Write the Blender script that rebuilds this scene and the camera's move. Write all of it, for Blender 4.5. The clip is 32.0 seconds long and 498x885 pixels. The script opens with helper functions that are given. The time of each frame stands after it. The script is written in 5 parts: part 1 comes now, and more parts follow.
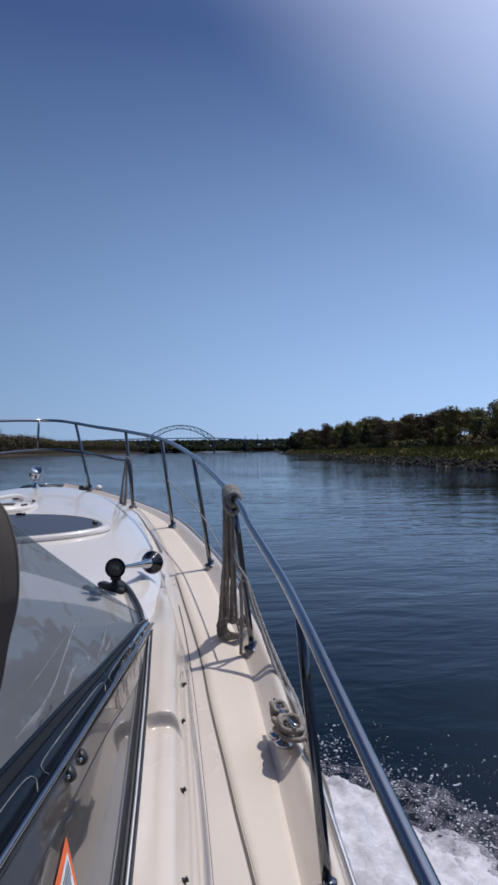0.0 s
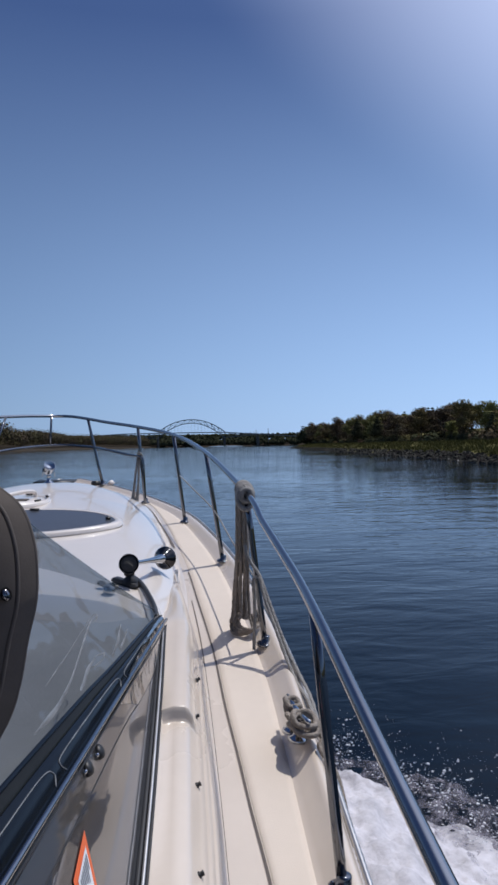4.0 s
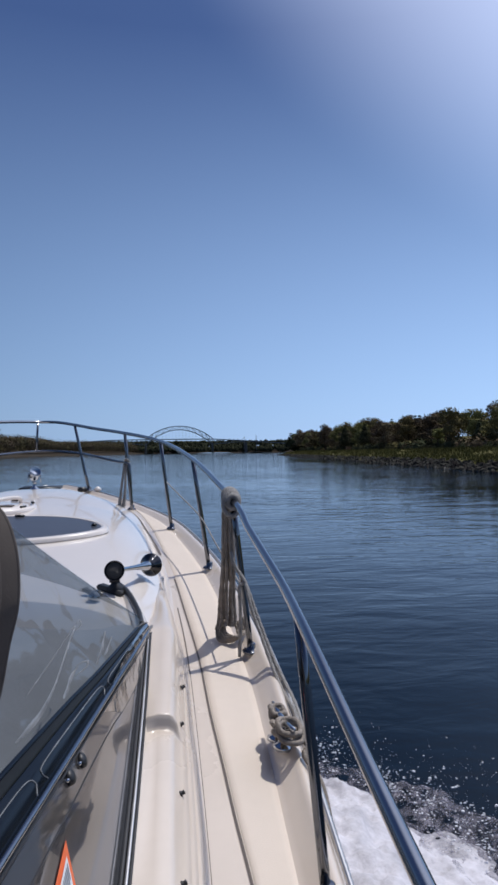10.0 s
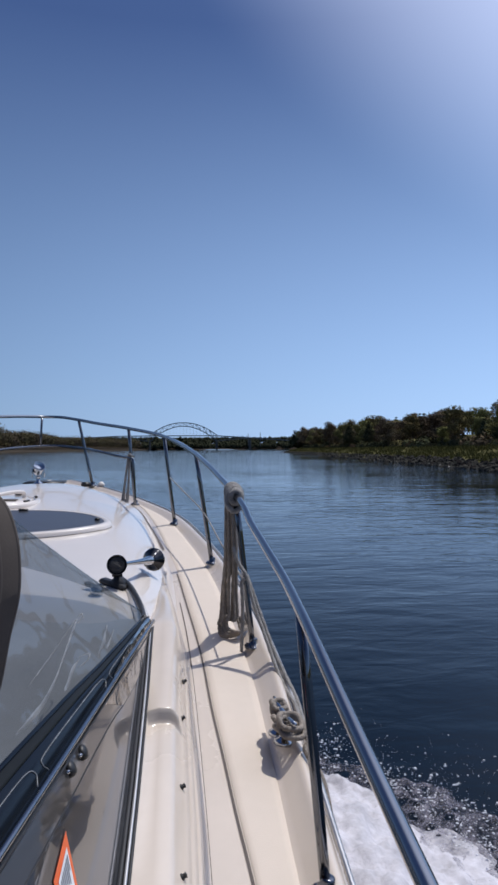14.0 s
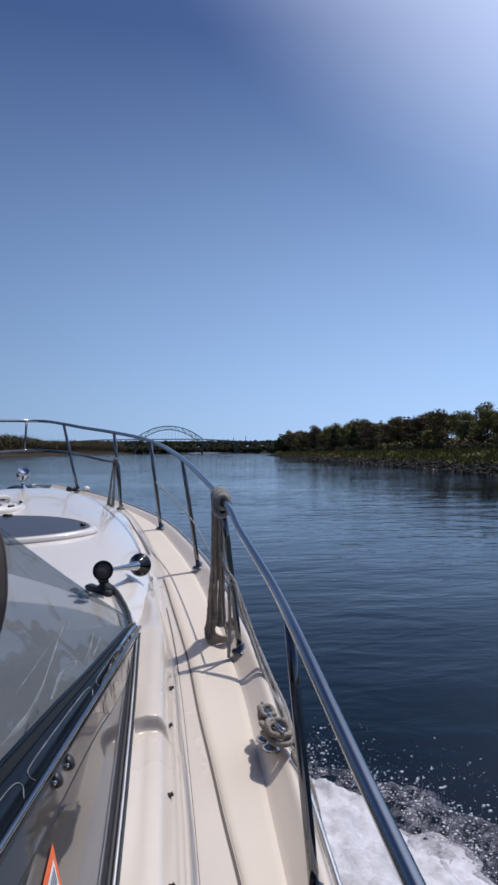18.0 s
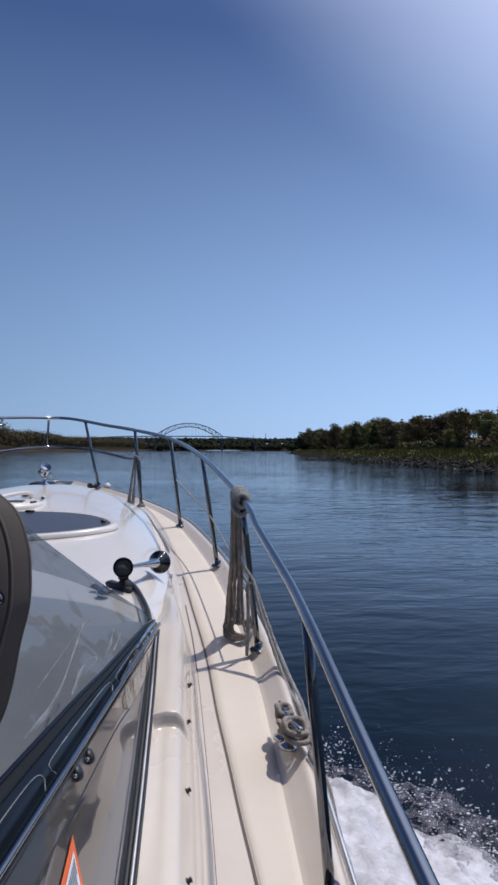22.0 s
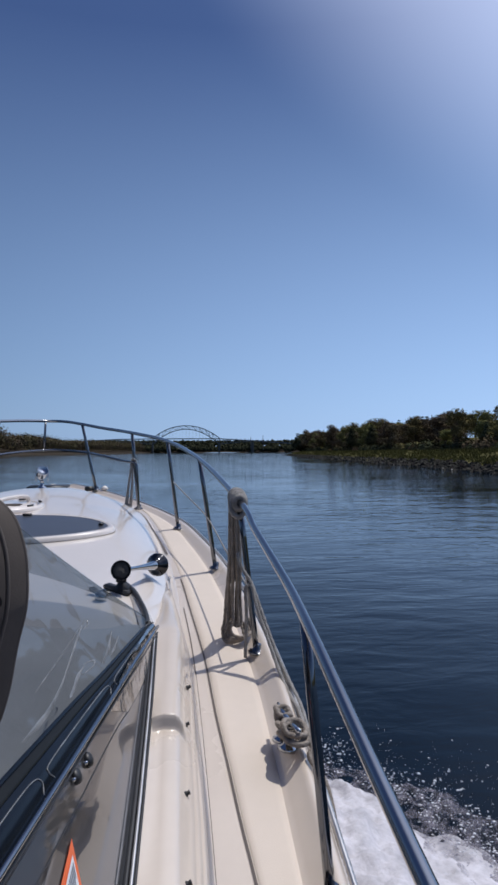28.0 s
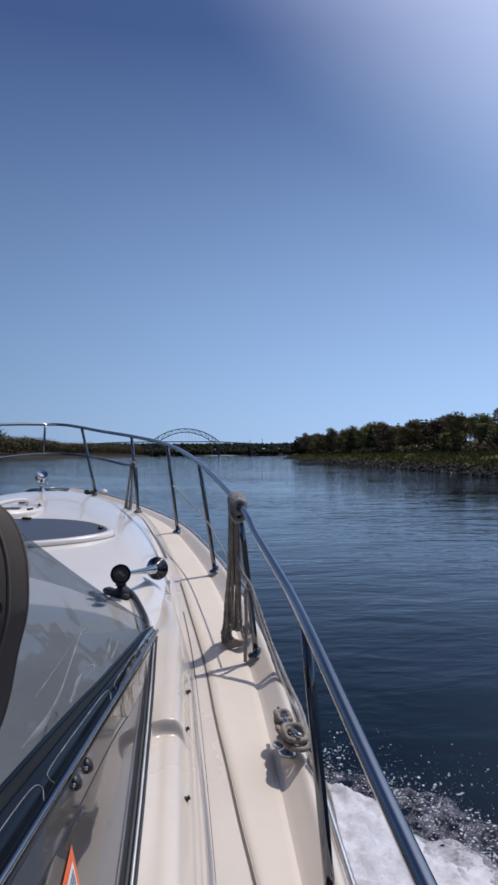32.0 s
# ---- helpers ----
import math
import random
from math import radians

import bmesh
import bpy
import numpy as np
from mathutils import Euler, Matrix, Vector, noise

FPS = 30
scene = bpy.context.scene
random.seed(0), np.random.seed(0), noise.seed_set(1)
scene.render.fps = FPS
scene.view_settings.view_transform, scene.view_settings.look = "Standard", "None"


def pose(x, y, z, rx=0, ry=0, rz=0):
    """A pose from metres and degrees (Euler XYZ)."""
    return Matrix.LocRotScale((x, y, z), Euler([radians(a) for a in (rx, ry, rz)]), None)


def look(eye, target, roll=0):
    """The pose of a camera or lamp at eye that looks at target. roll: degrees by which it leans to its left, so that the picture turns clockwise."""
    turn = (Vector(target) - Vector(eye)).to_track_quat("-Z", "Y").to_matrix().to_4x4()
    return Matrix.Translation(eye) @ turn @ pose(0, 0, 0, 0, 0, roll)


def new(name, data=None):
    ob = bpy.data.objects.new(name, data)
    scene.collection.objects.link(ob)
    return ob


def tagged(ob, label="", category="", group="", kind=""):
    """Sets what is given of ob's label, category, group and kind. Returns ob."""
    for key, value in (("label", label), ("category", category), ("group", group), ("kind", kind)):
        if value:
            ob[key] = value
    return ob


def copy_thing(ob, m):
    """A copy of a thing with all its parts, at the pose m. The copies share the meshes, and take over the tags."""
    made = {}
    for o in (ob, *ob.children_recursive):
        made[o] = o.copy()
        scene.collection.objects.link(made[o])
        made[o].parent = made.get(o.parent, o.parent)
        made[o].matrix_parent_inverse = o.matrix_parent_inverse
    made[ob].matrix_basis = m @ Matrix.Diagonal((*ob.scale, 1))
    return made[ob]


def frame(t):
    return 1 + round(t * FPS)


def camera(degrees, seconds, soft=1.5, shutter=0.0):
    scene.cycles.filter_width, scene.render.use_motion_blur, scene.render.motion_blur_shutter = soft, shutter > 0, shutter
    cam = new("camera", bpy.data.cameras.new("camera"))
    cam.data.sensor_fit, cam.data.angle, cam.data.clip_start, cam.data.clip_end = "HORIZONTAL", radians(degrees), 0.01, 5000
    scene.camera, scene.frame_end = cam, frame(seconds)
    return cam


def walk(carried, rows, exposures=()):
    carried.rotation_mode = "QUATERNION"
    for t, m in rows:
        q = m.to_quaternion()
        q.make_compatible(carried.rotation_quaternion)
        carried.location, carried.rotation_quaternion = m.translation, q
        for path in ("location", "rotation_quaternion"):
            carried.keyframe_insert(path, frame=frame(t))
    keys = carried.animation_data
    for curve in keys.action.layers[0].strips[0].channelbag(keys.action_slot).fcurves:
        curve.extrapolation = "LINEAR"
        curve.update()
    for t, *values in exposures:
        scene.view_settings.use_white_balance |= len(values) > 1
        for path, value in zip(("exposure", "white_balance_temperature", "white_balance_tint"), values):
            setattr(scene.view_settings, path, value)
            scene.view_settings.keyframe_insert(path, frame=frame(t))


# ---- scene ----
cam = camera(41.0, 32.0, soft=2.8)
PATH = [
    (0, (1.045, -0.003, 2.298), (1.269, 1.984, 2.323), -0.8),
    (0.5, (1.042, -0.007, 2.311), (1.258, 1.981, 2.36), -1.0),
    (1, (1.043, -0.004, 2.305), (1.264, 1.983, 2.335), -0.9),
    (1.5, (1.039, -0.006, 2.308), (1.257, 1.981, 2.337), -0.8),
    (2, (1.045, -0.007, 2.308), (1.273, 1.979, 2.365), -1.3),
    (2.5, (1.043, -0.011, 2.31), (1.263, 1.977, 2.348), -1.0),
    (3, (1.039, -0.006, 2.308), (1.225, 1.985, 2.335), -1.2),
    (3.5, (1.037, -0.006, 2.306), (1.228, 1.984, 2.312), -0.9),
    (5.5, (1.04, -0.011, 2.308), (1.236, 1.979, 2.327), -1.1),
    (6, (1.034, 0.008, 2.298), (1.237, 1.998, 2.266), -0.4),
    (6.5, (1.03, -0.005, 2.305), (1.237, 1.984, 2.33), -0.3),
    (7, (1.032, 0.003, 2.304), (1.264, 1.989, 2.3), 0.5),
    (7.5, (1.036, -0.004, 2.309), (1.269, 1.982, 2.346), -0.1),
    (8, (1.041, -0.008, 2.308), (1.28, 1.977, 2.335), -0.1),
    (8.5, (1.043, -0.012, 2.311), (1.278, 1.974, 2.352), -0.3),
    (9, (1.038, -0.007, 2.309), (1.286, 1.977, 2.357), -0.2),
    (9.5, (1.041, -0.003, 2.306), (1.289, 1.98, 2.359), -0.6),
    (10, (1.043, -0.009, 2.306), (1.271, 1.978, 2.334), -0.7),
    (10.5, (1.046, -0.004, 2.301), (1.28, 1.982, 2.34), -0.9),
    (11, (1.046, -0.004, 2.299), (1.296, 1.98, 2.32), -0.8),
    (11.5, (1.048, -0.001, 2.298), (1.316, 1.981, 2.29), -0.5),
    (12, (1.041, -0.003, 2.304), (1.268, 1.984, 2.319), 0.4),
    (12.5, (1.04, -0.004, 2.303), (1.247, 1.985, 2.308), 0.3),
    (13, (1.05, 0.001, 2.3), (1.271, 1.989, 2.305), 0.0),
    (13.5, (1.042, 0.005, 2.3), (1.272, 1.992, 2.307), 0.2),
    (14, (1.046, -0.006, 2.299), (1.262, 1.983, 2.318), -0.3),
    (14.5, (1.04, -0.01, 2.303), (1.243, 1.98, 2.328), -0.2),
    (16.5, (1.048, -0.004, 2.3), (1.289, 1.98, 2.362), -0.9),
    (17, (1.045, -0.002, 2.302), (1.294, 1.983, 2.316), -0.6),
    (17.5, (1.048, -0.007, 2.305), (1.293, 1.978, 2.34), -0.9),
    (18, (1.041, 0.0, 2.304), (1.3, 1.982, 2.333), -0.4),
    (18.5, (1.048, -0.01, 2.307), (1.287, 1.975, 2.343), -1.0),
    (19, (1.049, -0.008, 2.311), (1.269, 1.979, 2.369), -1.3),
    (19.5, (1.045, -0.009, 2.308), (1.256, 1.979, 2.371), -1.3),
    (20, (1.041, -0.017, 2.318), (1.234, 1.973, 2.37), -0.8),
    (20.5, (1.039, -0.003, 2.306), (1.251, 1.985, 2.326), -0.3),
    (21, (1.035, -0.016, 2.316), (1.206, 1.977, 2.351), -0.0),
    (21.5, (1.034, -0.003, 2.306), (1.229, 1.987, 2.336), 0.3),
    (22, (1.04, -0.012, 2.311), (1.24, 1.978, 2.333), 0.1),
    (22.5, (1.036, -0.005, 2.307), (1.244, 1.984, 2.326), 0.3),
    (23, (1.034, -0.011, 2.311), (1.245, 1.978, 2.326), 0.5),
    (23.5, (1.032, -0.002, 2.307), (1.231, 1.988, 2.306), 0.6),
    (24, (1.03, -0.005, 2.309), (1.219, 1.986, 2.302), 0.6),
    (24.5, (1.034, -0.007, 2.31), (1.216, 1.984, 2.32), 0.2),
    (26.5, (1.038, -0.005, 2.313), (1.238, 1.984, 2.341), -0.1),
    (27, (1.036, -0.002, 2.307), (1.248, 1.986, 2.326), 0.1),
    (27.5, (1.037, -0.003, 2.306), (1.257, 1.984, 2.32), -0.0),
    (28, (1.041, -0.012, 2.31), (1.249, 1.977, 2.338), -0.3),
    (28.5, (1.038, -0.011, 2.312), (1.232, 1.979, 2.347), -0.1),
    (29, (1.032, -0.009, 2.311), (1.234, 1.981, 2.334), 0.1),
    (29.5, (1.035, -0.007, 2.309), (1.236, 1.983, 2.32), 0.2),
    (30, (1.036, -0.004, 2.308), (1.24, 1.986, 2.334), 0.1),
    (30.5, (1.038, -0.006, 2.306), (1.245, 1.983, 2.338), -0.2),
    (31, (1.043, -0.013, 2.311), (1.254, 1.975, 2.352), -0.5),
    (31.5, (1.035, -0.005, 2.307), (1.245, 1.983, 2.346), -0.1),
    (32, (1.039, -0.011, 2.313), (1.249, 1.977, 2.35), -0.3),
]
walk(cam, [(t, look(eye, target, roll)) for t, eye, target, roll in PATH], exposures=[(0.0, -0.15), (3.0, -0.12), (6.0, -0.04), (18.0, -0.05), (24.0, -0.08), (28.0, -0.14), (32.0, -0.12)])

# ---- sky and sun: clear morning, sun ahead and to starboard ----
SUN_AZ, SUN_EL = radians(63), radians(68.5)
world = bpy.data.worlds.new("clear_sky")
scene.world = world
world.use_nodes = True
wn = world.node_tree.nodes
sky = wn.new("ShaderNodeTexSky")
sky.sky_type = "NISHITA"
sky.sun_disc = False
sky.sun_elevation, sky.sun_rotation = SUN_EL, SUN_AZ
sky.air_density, sky.dust_density, sky.ozone_density = 1.0, 0.45, 3.5
wn["Background"].inputs[1].default_value = 0.056
tint = wn.new("ShaderNodeMix")
tint.data_type, tint.blend_type = "RGBA", "MULTIPLY"
tint.inputs["Factor"].default_value = 1.0
tint.inputs["B"].default_value = (0.84, 0.95, 1.28, 1)
world.node_tree.links.new(sky.outputs[0], tint.inputs["A"])
# pale summer haze low over the horizon, brighter towards the sun
coord = wn.new("ShaderNodeTexCoord")
split = wn.new("ShaderNodeSeparateXYZ")
fall = wn.new("ShaderNodeMapRange")
fall.interpolation_type = "LINEAR"
fall.inputs["From Min"].default_value, fall.inputs["From Max"].default_value = -0.02, 0.54
fall.inputs["To Min"].default_value, fall.inputs["To Max"].default_value = 0.77, 0.0
haze = wn.new("ShaderNodeMix")
haze.data_type = "RGBA"
toward = wn.new("ShaderNodeVectorMath")
toward.operation = "DOT_PRODUCT"
toward.inputs[1].default_value = (math.sin(SUN_AZ), math.cos(SUN_AZ), 0)
pale = wn.new("ShaderNodeMix")
pale.data_type = "RGBA"
pale.clamp_factor = True
pale.inputs["A"].default_value, pale.inputs["B"].default_value = (4.3, 6.8, 10.8, 1), (11.0, 16.7, 26.7, 1)
wl = world.node_tree.links
wl.new(coord.outputs["Generated"], split.inputs[0])
wl.new(split.outputs["Z"], fall.inputs["Value"])
wl.new(fall.outputs[0], haze.inputs["Factor"])
wl.new(coord.outputs["Generated"], toward.inputs[0])
wl.new(toward.outputs["Value"], pale.inputs["Factor"])
wl.new(pale.outputs["Result"], haze.inputs["B"])
wl.new(tint.outputs["Result"], haze.inputs["A"])
# the sun's pale aureole, drawn out below it through the haze
haze_el = SUN_EL - radians(15)
sun_way = Vector((math.sin(SUN_AZ) * math.cos(SUN_EL), math.cos(SUN_AZ) * math.cos(SUN_EL), math.sin(SUN_EL)))
haze_way = Vector((math.sin(SUN_AZ) * math.cos(haze_el), math.cos(SUN_AZ) * math.cos(haze_el), math.sin(haze_el)))
near_sun = wn.new("ShaderNodeVectorMath")
near_sun.operation = "DOT_PRODUCT"
near_sun.inputs[1].default_value = haze_way
ring = wn.new("ShaderNodeMapRange")
ring.interpolation_type = "SMOOTHSTEP"
ring.inputs["From Min"].default_value, ring.inputs["From Max"].default_value = 0.68, 1.0
glow = wn.new("ShaderNodeMix")
glow.data_type, glow.blend_type = "RGBA", "ADD"
glow.inputs["B"].default_value = (15.5, 17.0, 21.0, 1)
wl.new(coord.outputs["Generated"], near_sun.inputs[0])
wl.new(near_sun.outputs["Value"], ring.inputs["Value"])
wl.new(ring.outputs[0], glow.inputs["Factor"])
wl.new(haze.outputs["Result"], glow.inputs["A"])
wl.new(glow.outputs["Result"], wn["Background"].inputs[0])
sun = new("sun", bpy.data.lights.new("sun", "SUN"))
sun.data.energy, sun.data.angle, sun.data.color = 3.2, radians(0.53), (1.0, 0.965, 0.915)
sun.matrix_world = look(sun_way * 50, (0, 0, 0))


# ---- materials ----
def mat(name, base, rough=0.5, metal=0.0, dark=0.8, scale=8.0, detail=6.0, bump=0.0, bump_scale=60.0, rough_var=0.1, coat=0.0, random_tint=0.0, spec=0.5):
    """A surface with two scales of colour variation, uneven gloss and fine relief."""
    m = bpy.data.materials.new(name)
    m.use_nodes = True
    nt = m.node_tree
    n, l = nt.nodes, nt.links
    b = n["Principled BSDF"]
    b.inputs["Metallic"].default_value = metal
    b.inputs["Specular IOR Level"].default_value = spec
    b.inputs["Coat Weight"].default_value = coat
    b.inputs["Coat Roughness"].default_value = 0.05
    tc = n.new("ShaderNodeTexCoord")
    big = n.new("ShaderNodeTexNoise")
    big.inputs["Scale"].default_value, big.inputs["Detail"].default_value = scale, detail
    fine = n.new("ShaderNodeTexNoise")
    fine.inputs["Scale"].default_value, fine.inputs["Detail"].default_value = scale * 9, 4
    both = n.new("ShaderNodeMath")
    both.operation = "MULTIPLY_ADD"
    both.inputs[1].default_value = 0.4
    l.new(tc.outputs["Object"], big.inputs["Vector"])
    l.new(tc.outputs["Object"], fine.inputs["Vector"])
    l.new(fine.outputs["Fac"], both.inputs[0])
    l.new(big.outputs["Fac"], both.inputs[2])
    ramp = n.new("ShaderNodeValToRGB")
    ramp.color_ramp.elements[0].position, ramp.color_ramp.elements[1].position = 0.45, 0.95
    ramp.color_ramp.elements[0].color = (*[c * dark for c in base], 1)
    ramp.color_ramp.elements[1].color = (*base, 1)
    l.new(both.outputs[0], ramp.inputs[0])
    colour = ramp.outputs[0]
    if random_tint:
        info = n.new("ShaderNodeObjectInfo")
        hsv = n.new("ShaderNodeHueSaturation")
        span = n.new("ShaderNodeMapRange")
        span.inputs["To Min"].default_value, span.inputs["To Max"].default_value = 1 - random_tint, 1 + random_tint
        hue = n.new("ShaderNodeMapRange")
        hue.inputs["To Min"].default_value, hue.inputs["To Max"].default_value = 0.5 - random_tint * 0.12, 0.5 + random_tint * 0.10
        l.new(info.outputs["Random"], span.inputs["Value"])
        l.new(info.outputs["Random"], hue.inputs["Value"])
        l.new(span.outputs[0], hsv.inputs["Value"])
        l.new(hue.outputs[0], hsv.inputs["Hue"])
        l.new(colour, hsv.inputs["Color"])
        colour = hsv.outputs[0]
    l.new(colour, b.inputs["Base Color"])
    rr = n.new("ShaderNodeMapRange")
    rr.inputs["To Min"].default_value, rr.inputs["To Max"].default_value = max(rough - rough_var, 0.01), min(rough + rough_var, 1)
    l.new(big.outputs["Fac"], rr.inputs["Value"])
    l.new(rr.outputs[0], b.inputs["Roughness"])
    if bump:
        tex = n.new("ShaderNodeTexNoise")
        tex.inputs["Scale"].default_value, tex.inputs["Detail"].default_value = bump_scale, 5
        bp = n.new("ShaderNodeBump")
        bp.inputs["Strength"].default_value, bp.inputs["Distance"].default_value = min(bump, 1.0), 0.02
        l.new(tc.outputs["Object"], tex.inputs["Vector"])
        l.new(tex.outputs["Fac"], bp.inputs["Height"])
        l.new(bp.outputs[0], b.inputs["Normal"])
    return m


GELCOAT = mat("white_gelcoat", (0.72, 0.655, 0.60), 0.32, dark=0.94, scale=1.5, coat=0.9, bump=0.02, bump_scale=3)
CREAM = mat("cream_gelcoat", (0.635, 0.548, 0.466), 0.3, dark=0.92, scale=2.5, coat=0.7, bump=0.02, bump_scale=4)
NONSKID = mat("cream_nonskid", (0.63, 0.545, 0.466), 0.75, dark=0.93, scale=3, bump=0.10, bump_scale=380)
GLARE_AND_OUTLINE = mat("pale_glare_and_outline", (0.27, 0.275, 0.28), 0.25, dark=0.45, scale=14)
SEAM_AND_REFLECTION = mat("dark_seam_and_reflection", (0.10, 0.08, 0.07), 0.7)
STEEL = mat("polished_stainless", (0.17, 0.175, 0.19), 0.10, 1.0, dark=0.9, scale=5, rough_var=0.04)
RAIL_STEEL = mat("bright_stainless", (0.36, 0.355, 0.36), 0.15, 1.0, dark=0.85, scale=5, rough_var=0.04)
CHROME = mat("chrome", (0.50, 0.51, 0.53), 0.05, 1.0, dark=0.8, scale=8, rough_var=0.03)
CASTING = mat("wavy_chrome", (0.52, 0.50, 0.48), 0.10, 1.0, dark=0.6, scale=18, bump=1.0, bump_scale=5, rough_var=0.05)
GRILLE = mat("horn_grille", (0.055, 0.054, 0.056), 0.5, dark=0.6, scale=60, bump=0.6, bump_scale=220)
BEAD = mat("brushed_bead", (0.60, 0.58, 0.56), 0.40, 1.0, dark=0.8, scale=12, rough_var=0.06)
DARK_CHROME = mat("smoked_chrome", (0.065, 0.065, 0.07), 0.08, 1.0, dark=0.6, scale=8, rough_var=0.03)
RUBBER = mat("black_rubber", (0.02, 0.02, 0.022), 0.45, dark=0.6, scale=20)
FRAME_STRIP = mat("charcoal_frame", (0.016, 0.018, 0.020), 0.4, dark=0.75, scale=9, rough_var=0.08, spec=0.06)
FRAME_GREY = mat("dark_glossy_frame", (0.006, 0.009, 0.015), 0.16, dark=0.7, scale=8, rough_var=0.08, spec=0.16)
ROPE = mat("weathered_rope", (0.31, 0.26, 0.215), 0.6, dark=0.45, scale=30, bump=0.45, bump_scale=120)
ROPE_PALE = mat("pale_rope", (0.37, 0.35, 0.33), 0.7, dark=0.6, scale=40, bump=0.7, bump_scale=200)
CANVAS = mat("dark_canvas", (0.105, 0.088, 0.078), 0.95, dark=0.75, scale=6, bump=0.04, bump_scale=300)
SMOKED = mat("smoked_acrylic", (0.055, 0.06, 0.075), 0.38, dark=0.8, scale=4, rough_var=0.05, coat=0.25)
DASH = mat("grey_dash", (0.52, 0.50, 0.495), 0.6, dark=0.85, scale=4, bump=0.1, bump_scale=200)
ORANGE = mat("orange_sticker", (0.85, 0.16, 0.05), 0.5, dark=0.85, scale=30)
WHITE_PRINT = mat("white_print", (0.75, 0.76, 0.78), 0.5, dark=0.9, scale=40)
GREY_PRINT = mat("grey_print", (0.22, 0.25, 0.30), 0.5, dark=0.8, scale=40)
BARK = mat("bark", (0.10, 0.08, 0.065), 0.9, dark=0.5, scale=3, bump=0.8, bump_scale=12, random_tint=0.3, spec=0.0)
LEAF = mat("spring_leaves", (0.18, 0.16, 0.072), 0.7, dark=0.55, scale=0.5, random_tint=0.28, spec=0.0)
BUDS = mat("budding_twigs", (0.15, 0.118, 0.078), 0.8, dark=0.6, scale=0.5, random_tint=0.22, spec=0.0)
PINE = mat("pine_needles", (0.07, 0.075, 0.045), 0.7, dark=0.6, scale=0.6, random_tint=0.25, spec=0.0)
GRASS = mat("bank_grass", (0.14, 0.13, 0.06), 0.9, dark=0.5, scale=0.12, bump=0.9, bump_scale=1.5, spec=0.0)
BLADES = mat("long_grass", (0.16, 0.15, 0.055), 0.9, dark=0.5, scale=0.2, spec=0.0)
STONE = mat("granite_riprap", (0.055, 0.05, 0.045), 0.9, dark=0.5, scale=0.8, bump=0.8, bump_scale=4, random_tint=0.45, spec=0.0)
PALE_STONE = mat("bleached_stone", (0.42, 0.40, 0.37), 0.8, dark=0.6, scale=3, random_tint=0.2)
FAR_LEAF = mat("far_spring_woods", (0.115, 0.10, 0.055), 0.8, dark=0.6, scale=0.03, spec=0.0)
FAR_BUDS = mat("far_bare_woods", (0.115, 0.088, 0.062), 0.8, dark=0.6, scale=0.03, spec=0.0)
MUD = mat("tidal_mud", (0.062, 0.052, 0.042), 0.6, dark=0.6, scale=0.3, bump=0.5, bump_scale=2, spec=0.0)
BRIDGE_STEEL = mat("painted_bridge_steel", (0.13, 0.15, 0.17), 0.6, dark=0.8, scale=0.05)
CONCRETE = mat("pier_granite", (0.11, 0.11, 0.105), 0.9, dark=0.7, scale=0.08)
FOAM = mat("wake_foam", (0.64, 0.62, 0.66), 0.9, dark=0.50, scale=3.4, bump=0.35, bump_scale=40)
DROPS = mat("spray_drops", (0.80, 0.80, 0.84), 0.35, dark=0.8, scale=20)


def mirror_glass(name, tint, rough, mix):
    """Tinted glazing: a dark pane with a strong surface reflection."""
    m = bpy.data.materials.new(name)
    m.use_nodes = True
    n, l = m.node_tree.nodes, m.node_tree.links
    b = n["Principled BSDF"]
    b.inputs["Base Color"].default_value = (*tint, 1)
    b.inputs["Roughness"].default_value = 0.3
    b.inputs["Transmission Weight"].default_value = 0.0
    gl = n.new("ShaderNodeBsdfGlossy")
    gl.inputs["Roughness"].default_value = rough
    gl.inputs["Color"].default_value = (0.8, 0.8, 0.82, 1)
    sh = n.new("ShaderNodeMixShader")
    lw = n.new("ShaderNodeLayerWeight")
    lw.inputs["Blend"].default_value = 0.12
    add = n.new("ShaderNodeMath")
    add.operation, add.use_clamp = "ADD", True
    add.inputs[1].default_value = mix
    noise_tex = n.new("ShaderNodeTexNoise")
    noise_tex.inputs["Scale"].default_value = 2.2
    tc = n.new("ShaderNodeTexCoord")
    bp = n.new("ShaderNodeBump")
    bp.inputs["Strength"].default_value, bp.inputs["Distance"].default_value = 0.06, 0.02
    l.new(tc.outputs["Object"], noise_tex.inputs["Vector"])
    l.new(noise_tex.outputs["Fac"], bp.inputs["Height"])
    l.new(bp.outputs[0], gl.inputs["Normal"])
    l.new(lw.outputs["Facing"], add.inputs[0])
    l.new(add.outputs[0], sh.inputs[0])
    l.new(b.outputs[0], sh.inputs[1])
    l.new(gl.outputs[0], sh.inputs[2])
    l.new(sh.outputs[0], n["Material Output"].inputs["Surface"])
    return m


